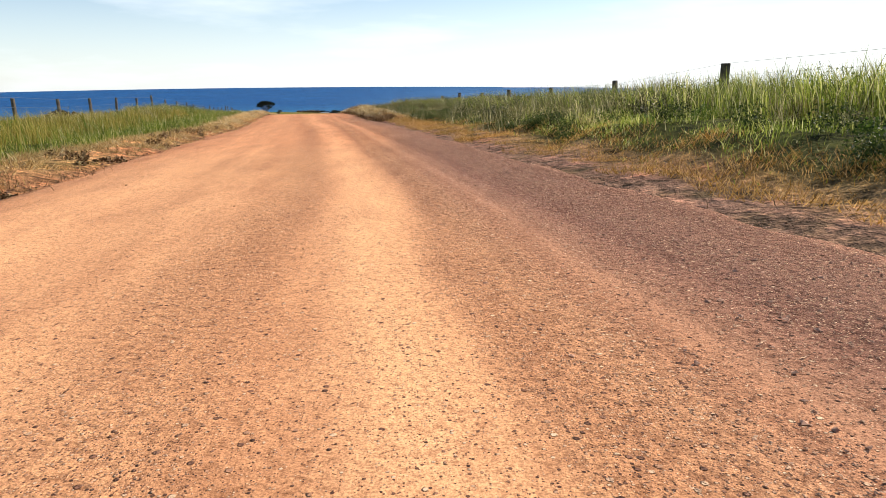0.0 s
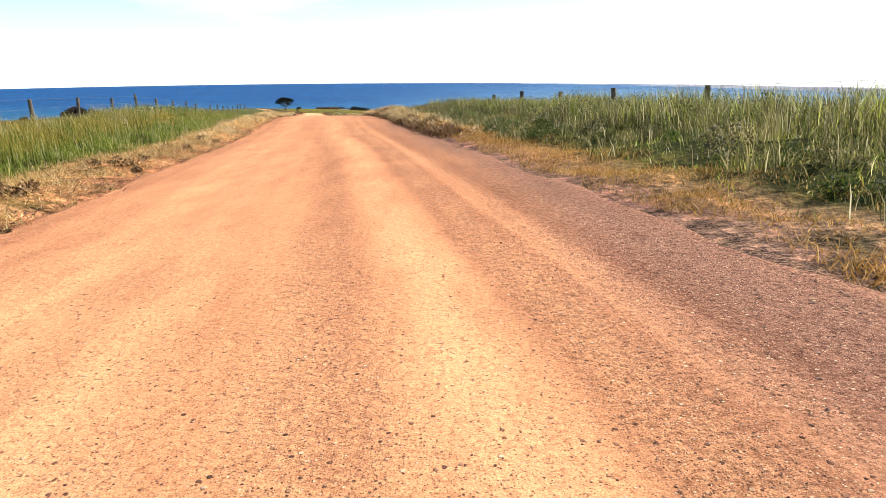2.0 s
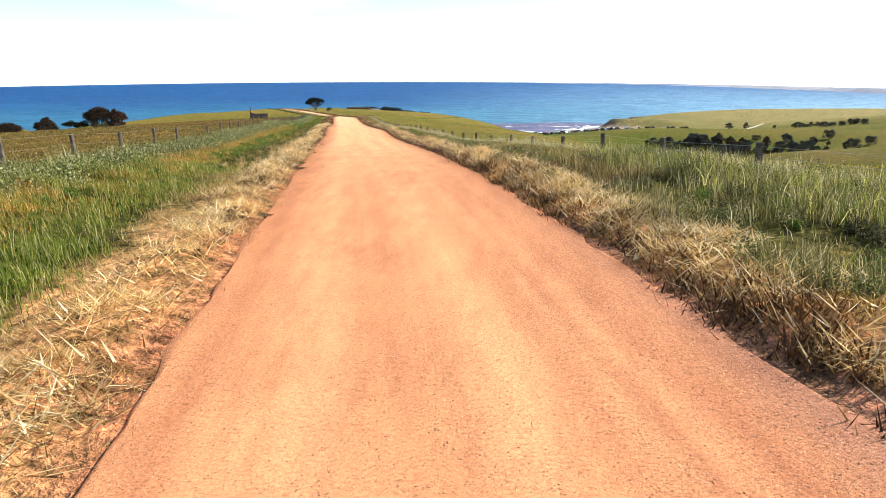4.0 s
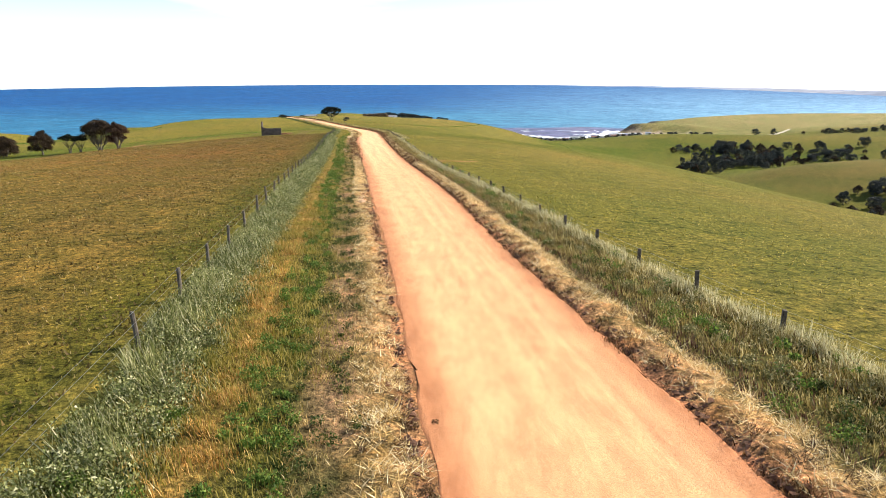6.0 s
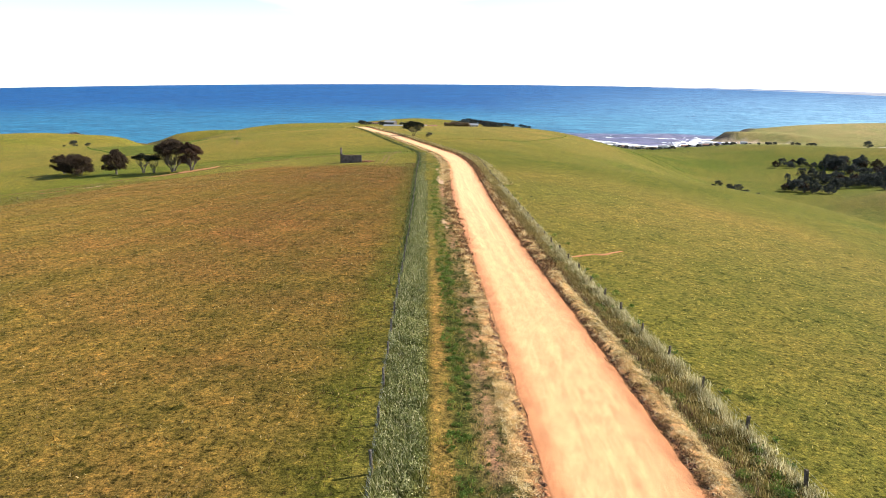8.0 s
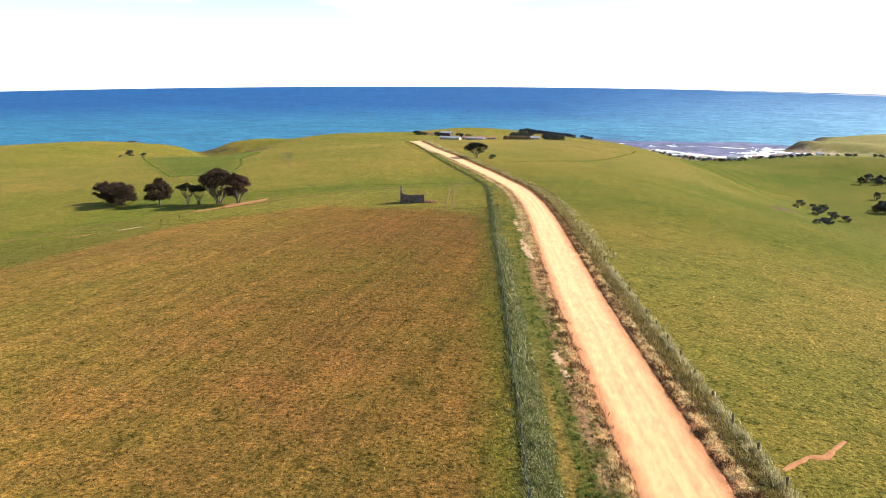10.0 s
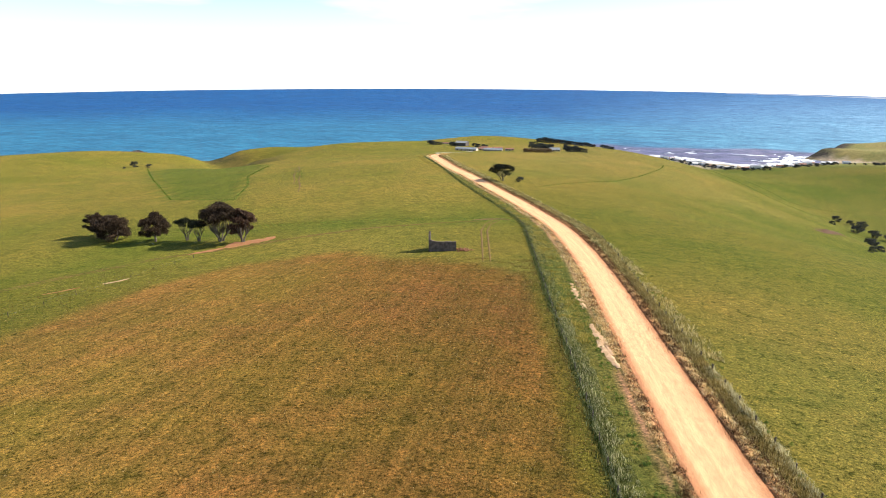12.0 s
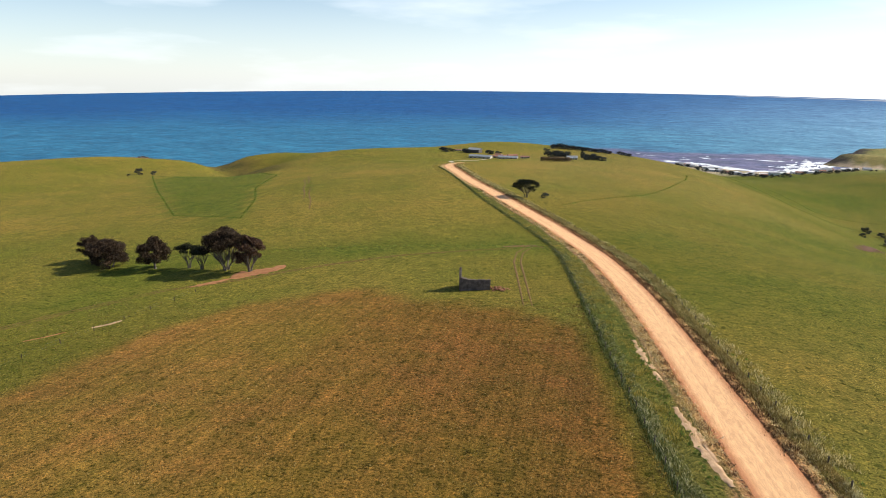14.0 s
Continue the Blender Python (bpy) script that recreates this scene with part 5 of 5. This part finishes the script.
# ---------------------------------------------------------------- trees
def tree(name, label, height, width, clear, clumps, per, leaf, material, stems=1, flat=0.8, bark=None, fill=0.0, seed=1, category="tree", limbs=10):
    """A tree at the origin: tapered stems that fork into limbs, and a domed crown of flattened leaf clumps that the limbs
    carry. clear: bare height below the crown; fill: the share of clumps inside and low in the crown."""
    global rng
    keep_rng, rng = rng, np.random.default_rng(seed)
    root = tagged(new(name), label, category)
    rc = width / 2
    centres, radii = [], []
    for i in range(clumps):
        a = math.tau * (i * 0.618 + 0.08 * rng.normal())
        k = math.sqrt((i + 0.5) / clumps) * rng.uniform(0.88, 1.0)
        lump = 1 + 0.13 * math.sin(2 * a + seed) + 0.1 * math.sin(5 * a + 2 * seed)
        dome = math.sqrt(max(0.05, 1 - (0.9 * k) ** 2)) * (1 + 0.1 * math.sin(3 * a - seed))
        if rng.random() < fill:
            dome *= rng.uniform(0.05, 0.8)
        else:
            dome *= rng.uniform(0.84, 1.0)
        centres.append(np.array([math.cos(a) * k * rc * lump * 0.9, math.sin(a) * k * rc * lump * 0.9, clear + (height - clear) * (0.1 + 0.82 * dome)]))
        radii.append(rng.uniform(0.6, 1.15) * width / (2.6 + 0.62 * math.sqrt(clumps)))
    v, f = leaves(centres, radii, per, leaf, flat)
    v[:, 2] = np.maximum(v[:, 2], 0.05)
    put_under(new("crown", mesh_of("crown", v, f, material)), root)
    bm = bmesh.new()
    r0 = 0.034 * height / stems ** 0.4
    for s in range(stems):
        a = math.tau * s / stems + seed
        off = Vector((math.cos(a), math.sin(a), 0)) * (0.05 * width if stems > 1 else 0)
        fork = Vector((off.x * 2.6, off.y * 2.6, max(clear * 0.75, height * 0.2)))
        tube(bm, [off * 0.8 + Vector((0, 0, -0.5)), off * 1.3 + Vector((0.05, 0, fork.z * 0.5)), fork], [r0 * 1.3, r0, r0 * 0.8], 7)
        mine = sorted(range(clumps), key=lambda i: (Vector(centres[i]) - fork).xy.length if stems == 1 else -Vector(centres[i]).xy.dot(fork.xy))
        mine = mine[:max(3, clumps // stems)][::max(1, clumps // stems // limbs)]
        for i in mine:
            c = Vector(centres[i])
            out = fork.lerp(c, 0.55)
            mid = Vector((out.x, out.y, fork.z + (c.z - fork.z) * 0.42))
            tube(bm, [fork - Vector((0, 0, 0.2)), mid, c], [r0 * 0.5, r0 * 0.3, r0 * 0.08], 5)
    part("trunk", bm, bark or M_BARK, root)
    rng = keep_rng
    return root


def plant(ob, x, y, scale=1.0, turn=0.0, sink=0.1):
    z = float(ground_z(x, y)) - sink
    s = Matrix.Diagonal((scale, scale, scale, 1))
    return copy_thing(ob, pose(x, y, z, 0, 0, turn) @ s)


def set_down(ob, x, y, turn=0.0, sink=0.1):
    ob.matrix_basis = pose(x, y, float(ground_z(x, y)) - sink, 0, 0, turn)
    return ob


def build_trees():
    row = "old trees in a row"
    big = tree("tree", "tall spreading brown-green tree with open crown in a row", 12.8, 13.8, 3.4, 64, 270, 0.4, M_NEEDLE_BROWN, 4, 0.65, seed=3, fill=0.3)
    tagged(set_down(big, -152.6, 279.5, 20), group=row)
    b2 = tree("tree", "tall rounded brownish tree at the end of a row", 11.4, 8.4, 2.6, 46, 260, 0.38, M_NEEDLE_RED, 3, 0.75, seed=5, fill=0.45)
    tagged(set_down(b2, -143.4, 277, 0), group=row)
    op = tree("tree", "small open-crowned dark tree with bare stems in a row", 7.6, 7.2, 3.4, 30, 170, 0.32, M_NEEDLE, 4, 0.55, seed=8)
    tagged(set_down(op, -167, 282, 0), group=row)
    tagged(plant(op, -161.5, 280.5, 0.92, 130), group=row)
    dk = tree("tree", "dense dark rounded tree with a short trunk in a row", 10.2, 10.4, 1.1, 60, 270, 0.36, M_NEEDLE_BROWN, 1, 0.75, seed=11, fill=0.42)
    tagged(set_down(dk, -178, 280.5, 0), group=row)
    lw = tree("tree", "dense dark low tree with branches to the ground in a row", 9.2, 12.4, 0.5, 66, 260, 0.36, M_NEEDLE_BROWN, 2, 0.75, seed=13, fill=0.48)
    tagged(set_down(lw, -195, 281.5, 40), group=row)
    tagged(plant(lw, -201, 286, 0.92, 170), group=row)
    tagged(plant(dk, -209, 290, 0.82, 100), group=row)
    lone = tree("tree", "lone flat-topped dark tree leaning over the road", 8.0, 12.0, 3.3, 54, 260, 0.3, M_NEEDLE, 3, 0.55, seed=17, fill=0.14)
    set_down(lone, -79, 402.5, 30)
    shrub = tree("shrub", "low dark rounded shrub on the pasture", 2.6, 3.6, 0.1, 14, 60, 0.3, M_SCRUB, 2, 0.8, seed=21, category="shrub", fill=0.5)
    set_down(shrub, -71, 406, 0)
    # small trees far across the western pasture
    for x, y, s in ((-458, 622, 2.3), (-446, 626, 1.5), (-454, 603, 0.8)):
        plant(shrub, x, y, s, 50 * s)
    # wood in the eastern valley
    wood = "trees of the valley wood"
    kinds = [tagged(tree("tree", "dark slender tree of a valley wood", 12, 9, 0.8, 26, 40, 0.95, M_SCRUB, 1, 0.9, seed=31, fill=0.45, limbs=4), group=wood),
             tagged(tree("tree", "broad dark tree of a valley wood in haze-blued colour", 11, 13, 0.6, 30, 42, 1.0, M_SCRUB, 2, 0.8, seed=33, fill=0.4, limbs=4), group=wood),
             tagged(tree("tree", "rough brownish tree of a valley wood", 9, 9.5, 0.6, 24, 40, 0.95, M_NEEDLE_BROWN, 2, 0.85, seed=35, fill=0.4, limbs=4), group=wood)]
    spots = []
    r = np.random.default_rng(5)
    for cx, cy, sx, sy, n in ((318, 770, 30, 34, 40), (256, 708, 14, 16, 16), (380, 800, 34, 30, 26), (450, 790, 30, 30, 24), (345, 868, 32, 14, 44)):
        spots += [(cx + r.normal() * sx, cy + r.normal() * sy) for _ in range(n)]
    for i, (x, y) in enumerate(spots):
        k = kinds[int(r.integers(0, 3))] if i > 2 else kinds[i]
        sc, tn = r.uniform(0.5, 1.35), r.uniform(0, 360)
        set_down(k, x, y) if i < 3 else plant(k, x, y, sc, tn, 0.4)
    for cx, cy, sx, sy, n in ((300, 465, 24, 22, 40), (660, 1060, 70, 22, 30), (760, 960, 60, 25, 22)):
        for _ in range(n):
            k = kinds[int(r.integers(0, 3))]
            plant(k, cx + r.normal() * sx, cy + r.normal() * sy, r.uniform(0.5, 1.0), r.uniform(0, 360), 0.4)
    # scrub in the gully mouth, at the farm and behind the beach
    for x, y, s in ((172, 718, 2.2), (180, 708, 1.8), (186, 700, 2.4), (168, 660, 3.0), (178, 652, 2.6), (186, 645, 2.2), (160, 690, 1.4), (104, 458, 1.1), (99, 447, 0.8), (112, 470, 1.3), (118, 486, 1.0), (150, 585, 1.8), (158, 600, 2.2), (146, 570, 1.4)):
        plant(shrub, x, y, s, 77 * s, 0.3)
    farm = ((-209, 772, 2.4), (-203, 778, 1.6), (-184, 765, 2.2), (-160, 764, 2.0), (-152, 770, 1.4), (-110, 842, 1.6), (-98, 738, 2.6), (-90, 742, 2.9),
            (-84, 722, 2.4), (-62, 694, 2.6), (-56, 698, 2.2), (-50, 690, 2.0), (-104, 880, 2.2), (-97, 884, 2.8), (-90, 880, 2.6), (-82, 884, 2.4),
            (-74, 880, 2.4), (-66, 882, 2.2), (-58, 878, 2.0), (-50, 876, 2.3), (-44, 872, 1.8), (-30, 868, 2.0), (-24, 864, 1.6))
    for x, y, s in farm:
        plant(shrub, x, y, s * 0.9, 61 * s, 0.5)
        plant(shrub, x + 3.6, y + 2.5 * math.sin(x), s * 0.8, 47 * s, 0.5)
    # taller trees round the farmhouse, the yard and the old windbreak
    for x, y, s, i in ((-92, 712, 0.7, 1), (-84, 730, 0.8, 1), (-70, 734, 0.75, 0), (-60, 722, 0.7, 1), (-56, 706, 0.6, 2), (-66, 690, 0.55, 1), (-94, 745, 0.6, 0),
                       (-214, 776, 0.6, 1), (-190, 770, 0.6, 1), (-160, 760, 0.45, 0), (-108, 868, 0.6, 1), (-98, 876, 0.7, 1), (-86, 880, 0.65, 2),
                       (-74, 878, 0.6, 1), (-60, 876, 0.6, 1), (-44, 868, 0.55, 2), (-24, 850, 0.5, 1)):
        plant(kinds[i], x + 4, y, s * 0.72, 83 * s * i, 0.4)
    hedge = tree("hedge", "clipped brown windbreak hedge near the farm", 4.2, 5.2, 0.1, 26, 90, 0.4, M_HEDGE, 3, 0.9, seed=41, category="hedge", fill=0.55)
    for i in range(6):
        (set_down(hedge, -94, 645) if i == 0 else plant(hedge, -94 + 3.9 * i, 645 + 0.7 * i, 1.0, 70 * i))
    shore = [(66, 1214), (100, 1164), (132, 1114), (172, 1084), (255, 1150), (310, 1186), (380, 1200), (470, 1190)]
    for i in range(80):
        t = (0.7 * (i % 10) + 0.5 * r.random()) % 6.99
        (x0, y0), (x1, y1) = shore[int(t)], shore[int(t) + 1]
        q = t - int(t)
        x, y = x0 + (x1 - x0) * q + r.normal() * 7, y0 + (y1 - y0) * q + r.normal() * 9
        plant(shrub, x, y, r.uniform(0.9, 2.2), r.uniform(0, 360), 0.3)


# ---------------------------------------------------------------- ruin
def wall_bm(x0, y0, x1, y1, tops, thick=0.45):
    """A rough stone wall from x0, y0 to x1, y1 whose broken top follows tops."""
    bm = bmesh.new()
    d = Vector((x1 - x0, y1 - y0, 0))
    nrm = Vector((d.y, -d.x, 0)).normalized() * thick / 2
    cols = 26
    r = random.Random(int(x0 * 7 + y1 * 3) % 999)
    rings = []
    for i in range(cols + 1):
        t = i / cols
        h = float(np.interp(t, np.linspace(0, 1, len(tops)), tops)) + r.uniform(-0.12, 0.12)
        c = Vector((x0, y0, 0)) + d * t
        rows = 8
        f = [bm.verts.new(c + nrm * (1 + r.uniform(-0.14, 0.14)) + Vector((0, 0, -0.4 + (h + 0.4) * j / rows))) for j in range(rows + 1)]
        b = [bm.verts.new(c - nrm * (1 + r.uniform(-0.14, 0.14)) + Vector((0, 0, -0.4 + (h + 0.4) * j / rows))) for j in range(rows, -1, -1)]
        rings.append(f + b)
    for a, b in zip(rings, rings[1:]):
        for j in range(len(a) - 1):
            bm.faces.new((a[j], b[j], b[j + 1], a[j + 1]))
    bm.faces.new(rings[0])
    bm.faces.new(rings[-1][::-1])
    return bm


def build_ruin():
    root = tagged(new("ruined_cottage"), "roofless ruined stone cottage with a broken gable", "ruin")
    root.matrix_basis = pose(-76.2, 254.2, float(ground_z(-73, 255)), 0, 0, 13)
    part("wall", wall_bm(0, 0, 6.9, 0, [3.0, 2.6, 2.55, 2.6, 2.6, 2.5]), M_STONE, root)
    part("gable", wall_bm(0, 0.25, 0.1, 4.2, [3.2, 5.0, 4.8, 2.6, 2.0]), M_STONE, root, "tall broken gable of rough stone")
    part("wall", wall_bm(6.7, 0.3, 6.6, 4.2, [2.5, 2.2, 1.2, 0.8]), M_STONE, root)
    part("wall", wall_bm(0.2, 4.3, 5.0, 4.4, [2.0, 1.4, 1.2, 0.5]), M_STONE, root)
    r = np.random.default_rng(2)
    n = 90
    x, y = -67.6 + r.normal(0, 1.1, n), 256.2 + r.normal(0, 0.8, n)
    stones("rubble", x, y, ground_z(x, y) + r.uniform(0, 0.5, n), r.uniform(0.12, 0.38, n), M_RUST, "heap of reddish rubble beside the ruin")


M_RUST = plain("red_rubble", (0.24, 0.09, 0.05), (0.42, 0.22, 0.14), 2, 0.95, 0.5, 0.05, island=0.8)


# ---------------------------------------------------------------- farm and village
M_WHITE = plain("white_walls", (0.6, 0.59, 0.56), (0.8, 0.78, 0.75), 0.6, 0.8, 0.1, 0.01)
M_CREAM = plain("cream_walls", (0.42, 0.36, 0.28), (0.55, 0.48, 0.38), 0.6, 0.85, 0.1, 0.01)
M_IRON = plain("grey_iron_roof", (0.2, 0.21, 0.22), (0.34, 0.35, 0.36), 0.5, 0.6, 0.15, 0.01, 0.3)
M_RED = plain("rusty_iron_roof", (0.2, 0.08, 0.05), (0.34, 0.16, 0.1), 0.5, 0.7, 0.15, 0.01, 0.2)
M_GLASS = plain("dark_glass", (0.02, 0.025, 0.03), (0.05, 0.06, 0.07), 1.0, 0.1, 0.0, 0.001)
M_DARK = plain("dark_timber", (0.05, 0.04, 0.035), (0.11, 0.09, 0.08), 1.0, 0.8, 0.2, 0.01)


def house(name, label, w, d, h, pitch, walls, roof, windows=3, category="house", eaves=0.4):
    root = tagged(new(name), label, category)
    part("wall", box(bmesh.new(), 0, 0, -1.0, w, d, h + 1.0), walls, root)
    bm = bmesh.new()
    e, t = eaves, 0.12
    pts = [(-d / 2 - e, h - pitch * e * 2 / d), (0, h + pitch), (d / 2 + e, h - pitch * e * 2 / d)]
    prof = [(y, z + 0.03) for y, z in pts] + [(y, z + t + 0.03) for y, z in reversed(pts)]
    ends = [[bm.verts.new((x, y, z)) for y, z in prof] for x in (-w / 2 - e, w / 2 + e)]
    for i in range(6):
        bm.faces.new((ends[0][i], ends[0][(i + 1) % 6], ends[1][(i + 1) % 6], ends[1][i]))
    bm.faces.new(ends[0][::-1])
    bm.faces.new(ends[1])
    part("roof", bm, roof, root)
    for s in (-1, 1):
        bm = bmesh.new()
        tri = [[bm.verts.new((s * (w / 2 - q), y, z)) for y, z in ((-d / 2, h), (d / 2, h), (0, h + pitch))] for q in (0.0, 0.15)]
        for i in range(3):
            bm.faces.new((tri[0][i], tri[0][(i + 1) % 3], tri[1][(i + 1) % 3], tri[1][i]))
        bm.faces.new(tri[0])
        bm.faces.new(tri[1][::-1])
        part("gable", bm, walls, root)
    for side in (-1, 1):
        for i in range(windows):
            x = (i + 0.5) / windows * w - w / 2
            if side < 0 and i == windows // 2:
                part("door", box(bmesh.new(), x, side * (d / 2 + 0.02), 0, min(1.0, w / 6), 0.08, 2.05), M_DARK, root)
            else:
                ww = min(1.5, w / 5)
                frame_ob = part("window", box(bmesh.new(), x, side * (d / 2 + 0.02), 0.9, ww, 0.08, 1.1), M_DARK, root)
                part("pane", box(bmesh.new(), x, side * (d / 2 + 0.05), 0.98, ww - 0.16, 0.06, 0.94), M_GLASS, frame_ob)
    return root


def build_buildings():
    farm = "farm buildings"
    long_shed = tagged(house("farm_shed", "long low pale-roofed farm shed", 21, 7, 2.8, 1.2, M_CREAM, M_IRON, 5, "shed"), group=farm)
    set_down(long_shed, -158, 711, -10, 0.9)
    tagged(plant(long_shed, -132, 709, 0.85, -6, 0.9), "long low pale-roofed farm shed")
    big = tagged(house("farm_shed", "tall grey iron machinery shed", 12, 9, 4.2, 1.6, M_DARK, M_IRON, 3, "shed"), group=farm)
    set_down(big, -176, 775, -12, 0.9)
    low = tagged(house("farm_shed", "small rusty-roofed farm outbuilding", 10, 5, 2.4, 1.0, M_CREAM, M_RED, 3, "shed"), group=farm)
    set_down(low, -143, 722, 5, 0.9)
    for x, y, s, a in ((-131, 730, 0.9, 30), (-147, 748, 0.7, -20), (-197, 790, 0.7, 0), (-117, 712, 0.8, 15), (-139, 738, 0.6, 60)):
        plant(low, x, y, s, a, 0.5)
    home = tagged(house("farmhouse", "white farmhouse among dark trees", 9, 6, 2.6, 1.4, M_WHITE, M_IRON, 4), group=farm)
    set_down(home, -74, 700, 10, 0.9)
    # houses behind the beach
    village = "beach houses"
    kinds = [tagged(house("beach_house", "white beach house with a grey iron roof", 13, 8, 4.2, 1.6, M_WHITE, M_IRON, 4), group=village),
             tagged(house("beach_house", "cream beach house with a rusty roof", 11, 8, 3.2, 1.5, M_CREAM, M_RED, 3), group=village),
             tagged(house("beach_house", "long white beach house with a pale roof", 18, 9, 3.4, 1.3, M_WHITE, M_WHITE, 5), group=village)]
    r = np.random.default_rng(9)
    street = [(72, 1226), (104, 1176), (131, 1130), (168, 1104), (214, 1142), (257, 1178), (306, 1216), (350, 1236)]
    for i in range(38):
        t = (i + 0.5) / 38 * 6.99
        (x0, y0), (x1, y1) = street[int(t)], street[int(t) + 1]
        q = t - int(t)
        x = x0 + (x1 - x0) * q + r.normal() * 4
        y = y0 + (y1 - y0) * q + (i % 2) * 12 + r.normal() * 4
        k = kinds[i % 3]
        set_down(k, x, y, r.uniform(-25, 25), 0.2) if i < 3 else plant(k, x, y, r.uniform(0.65, 1.0), r.uniform(-30, 30), 0.2)
    far = tagged(new("far_ruin"), "pale rubble walls of a distant stone ruin", "ruin")
    far.matrix_basis = pose(-520, 706, float(ground_z(-520, 706)), 0, 0, 20)
    part("wall", wall_bm(-6, 0, 5, 0.5, [0.8, 2.0, 1.2, 0.7, 1.7, 0.6], 0.6), M_STONE, far)
    part("wall", wall_bm(-5, 3.6, 4.4, 4.2, [0.5, 1.2, 2.2, 1.0, 0.4], 0.6), M_STONE, far)
    part("wall", wall_bm(-2.2, 0.6, -2.0, 3.4, [1.2, 2.3, 1.0], 0.6), M_STONE, far)
    n = 80
    x, y = -520 + r.normal(0, 4.5, n), 706 + r.normal(0, 2.5, n)
    stones("rubble", x, y, ground_z(x, y) + r.uniform(0, 0.3, n), r.uniform(0.3, 0.9, n), M_RUBBLE, "scattered pale rubble round a distant ruin")


M_RUBBLE = plain("pale_rubble", (0.3, 0.2, 0.13), (0.5, 0.38, 0.27), 1, 0.95, 0.4, 0.05, island=0.8)


# ---------------------------------------------------------------- surf and the far coast
def build_surf():
    m, nt, b = new_mat("sea_foam")
    v = coords(nt, (1, 2.0, 1))
    f = noise_out(nt, v, 0.08, 7, 0.7)
    nt.links.new(ramp(nt, f, [(0.3, (0.62, 0.68, 0.72)), (0.6, (0.88, 0.9, 0.9))]), b.inputs["Base Color"])
    b.inputs["Roughness"].default_value = 0.7
    r = np.random.default_rng(4)
    runs = [([(60, 1300), (110, 1266), (150, 1222), (174, 1192), (205, 1200), (238, 1226), (282, 1271), (310, 1320)], 20, 2),
            ([(232, 1262), (272, 1300), (300, 1350), (322, 1372)], 26, 2), ([(200, 1380), (262, 1345), (292, 1412)], 24, 0.35),
            ([(20, 1350), (120, 1400), (220, 1390)], 60, 0.2), ([(-470, 850), (-420, 870), (-380, 900)], 8, 1)]
    for pts, w, much in runs:
        p = along(pts, 2)
        t = np.gradient(p, axis=0)
        t /= np.linalg.norm(t, axis=1)[:, None]
        nrm = np.stack([t[:, 1], -t[:, 0]], -1)
        verts, faces = [], []
        for _ in range(max(5, int(len(p) * 0.5 * much))):
            i = int(r.integers(0, len(p)))
            mid = p[i] + nrm[i] * r.normal(0, w * 0.4)
            ln, wd = r.uniform(3, 13), r.uniform(1.0, 5.0)
            base = len(verts)
            for k in range(10):
                a = math.tau * k / 10
                q = mid + t[i] * math.cos(a) * ln * r.uniform(0.6, 1.3) + nrm[i] * math.sin(a) * wd * r.uniform(0.5, 1.4)
                verts.append((q[0], q[1], SEA + 0.2))
            verts.append((mid[0], mid[1], SEA + 0.55))
            faces += [(base + k, base + (k + 1) % 10, base + 10) for k in range(10)]
        tagged(new("surf", mesh_of("surf", verts, faces, m, True)), "white surf breaking along the shore", "water", kind="structure")


def build_far_coast():
    # the haze over the far coast is mixed into its base colours
    m = plain("haze_tinted_land", (0.26, 0.29, 0.36), (0.4, 0.4, 0.43), 0.002, 1.0, 0.0, 1)
    az = np.radians(np.linspace(9, 60, 160))
    dist = 4700 - 1500 * smooth(9, 60, np.degrees(az))
    top = 1 + 21 * smooth(11, 34, np.degrees(az)) + 3 * wob(np.degrees(az), az * 0, 2.2, 1)
    foot = sea_level(dist, az)
    rows = []
    for k, hh in ((-60, -6), (0, 0.35), (60, 1.0), (200, 0.9), (400, -6)):
        dd = np.minimum(dist + k, 4880)
        rows.append(np.column_stack([dd * np.sin(az), dd * np.cos(az), foot + (top * hh if hh > 0 else hh)]))
    v = np.stack(rows, 1)
    idx = np.arange(len(az) * 5).reshape(-1, 5)
    f = np.stack([idx[:-1, :-1], idx[1:, :-1], idx[1:, 1:], idx[:-1, 1:]], -1).reshape(-1, 4)
    tagged(new("backdrop", mesh_of("backdrop", v.reshape(-1, 3), f, m, True)), "low coast beyond the water, tinted pale with haze", "land", kind="structure")


build_tracks()
build_trees()
build_ruin()
build_buildings()
build_surf()
build_far_coast()
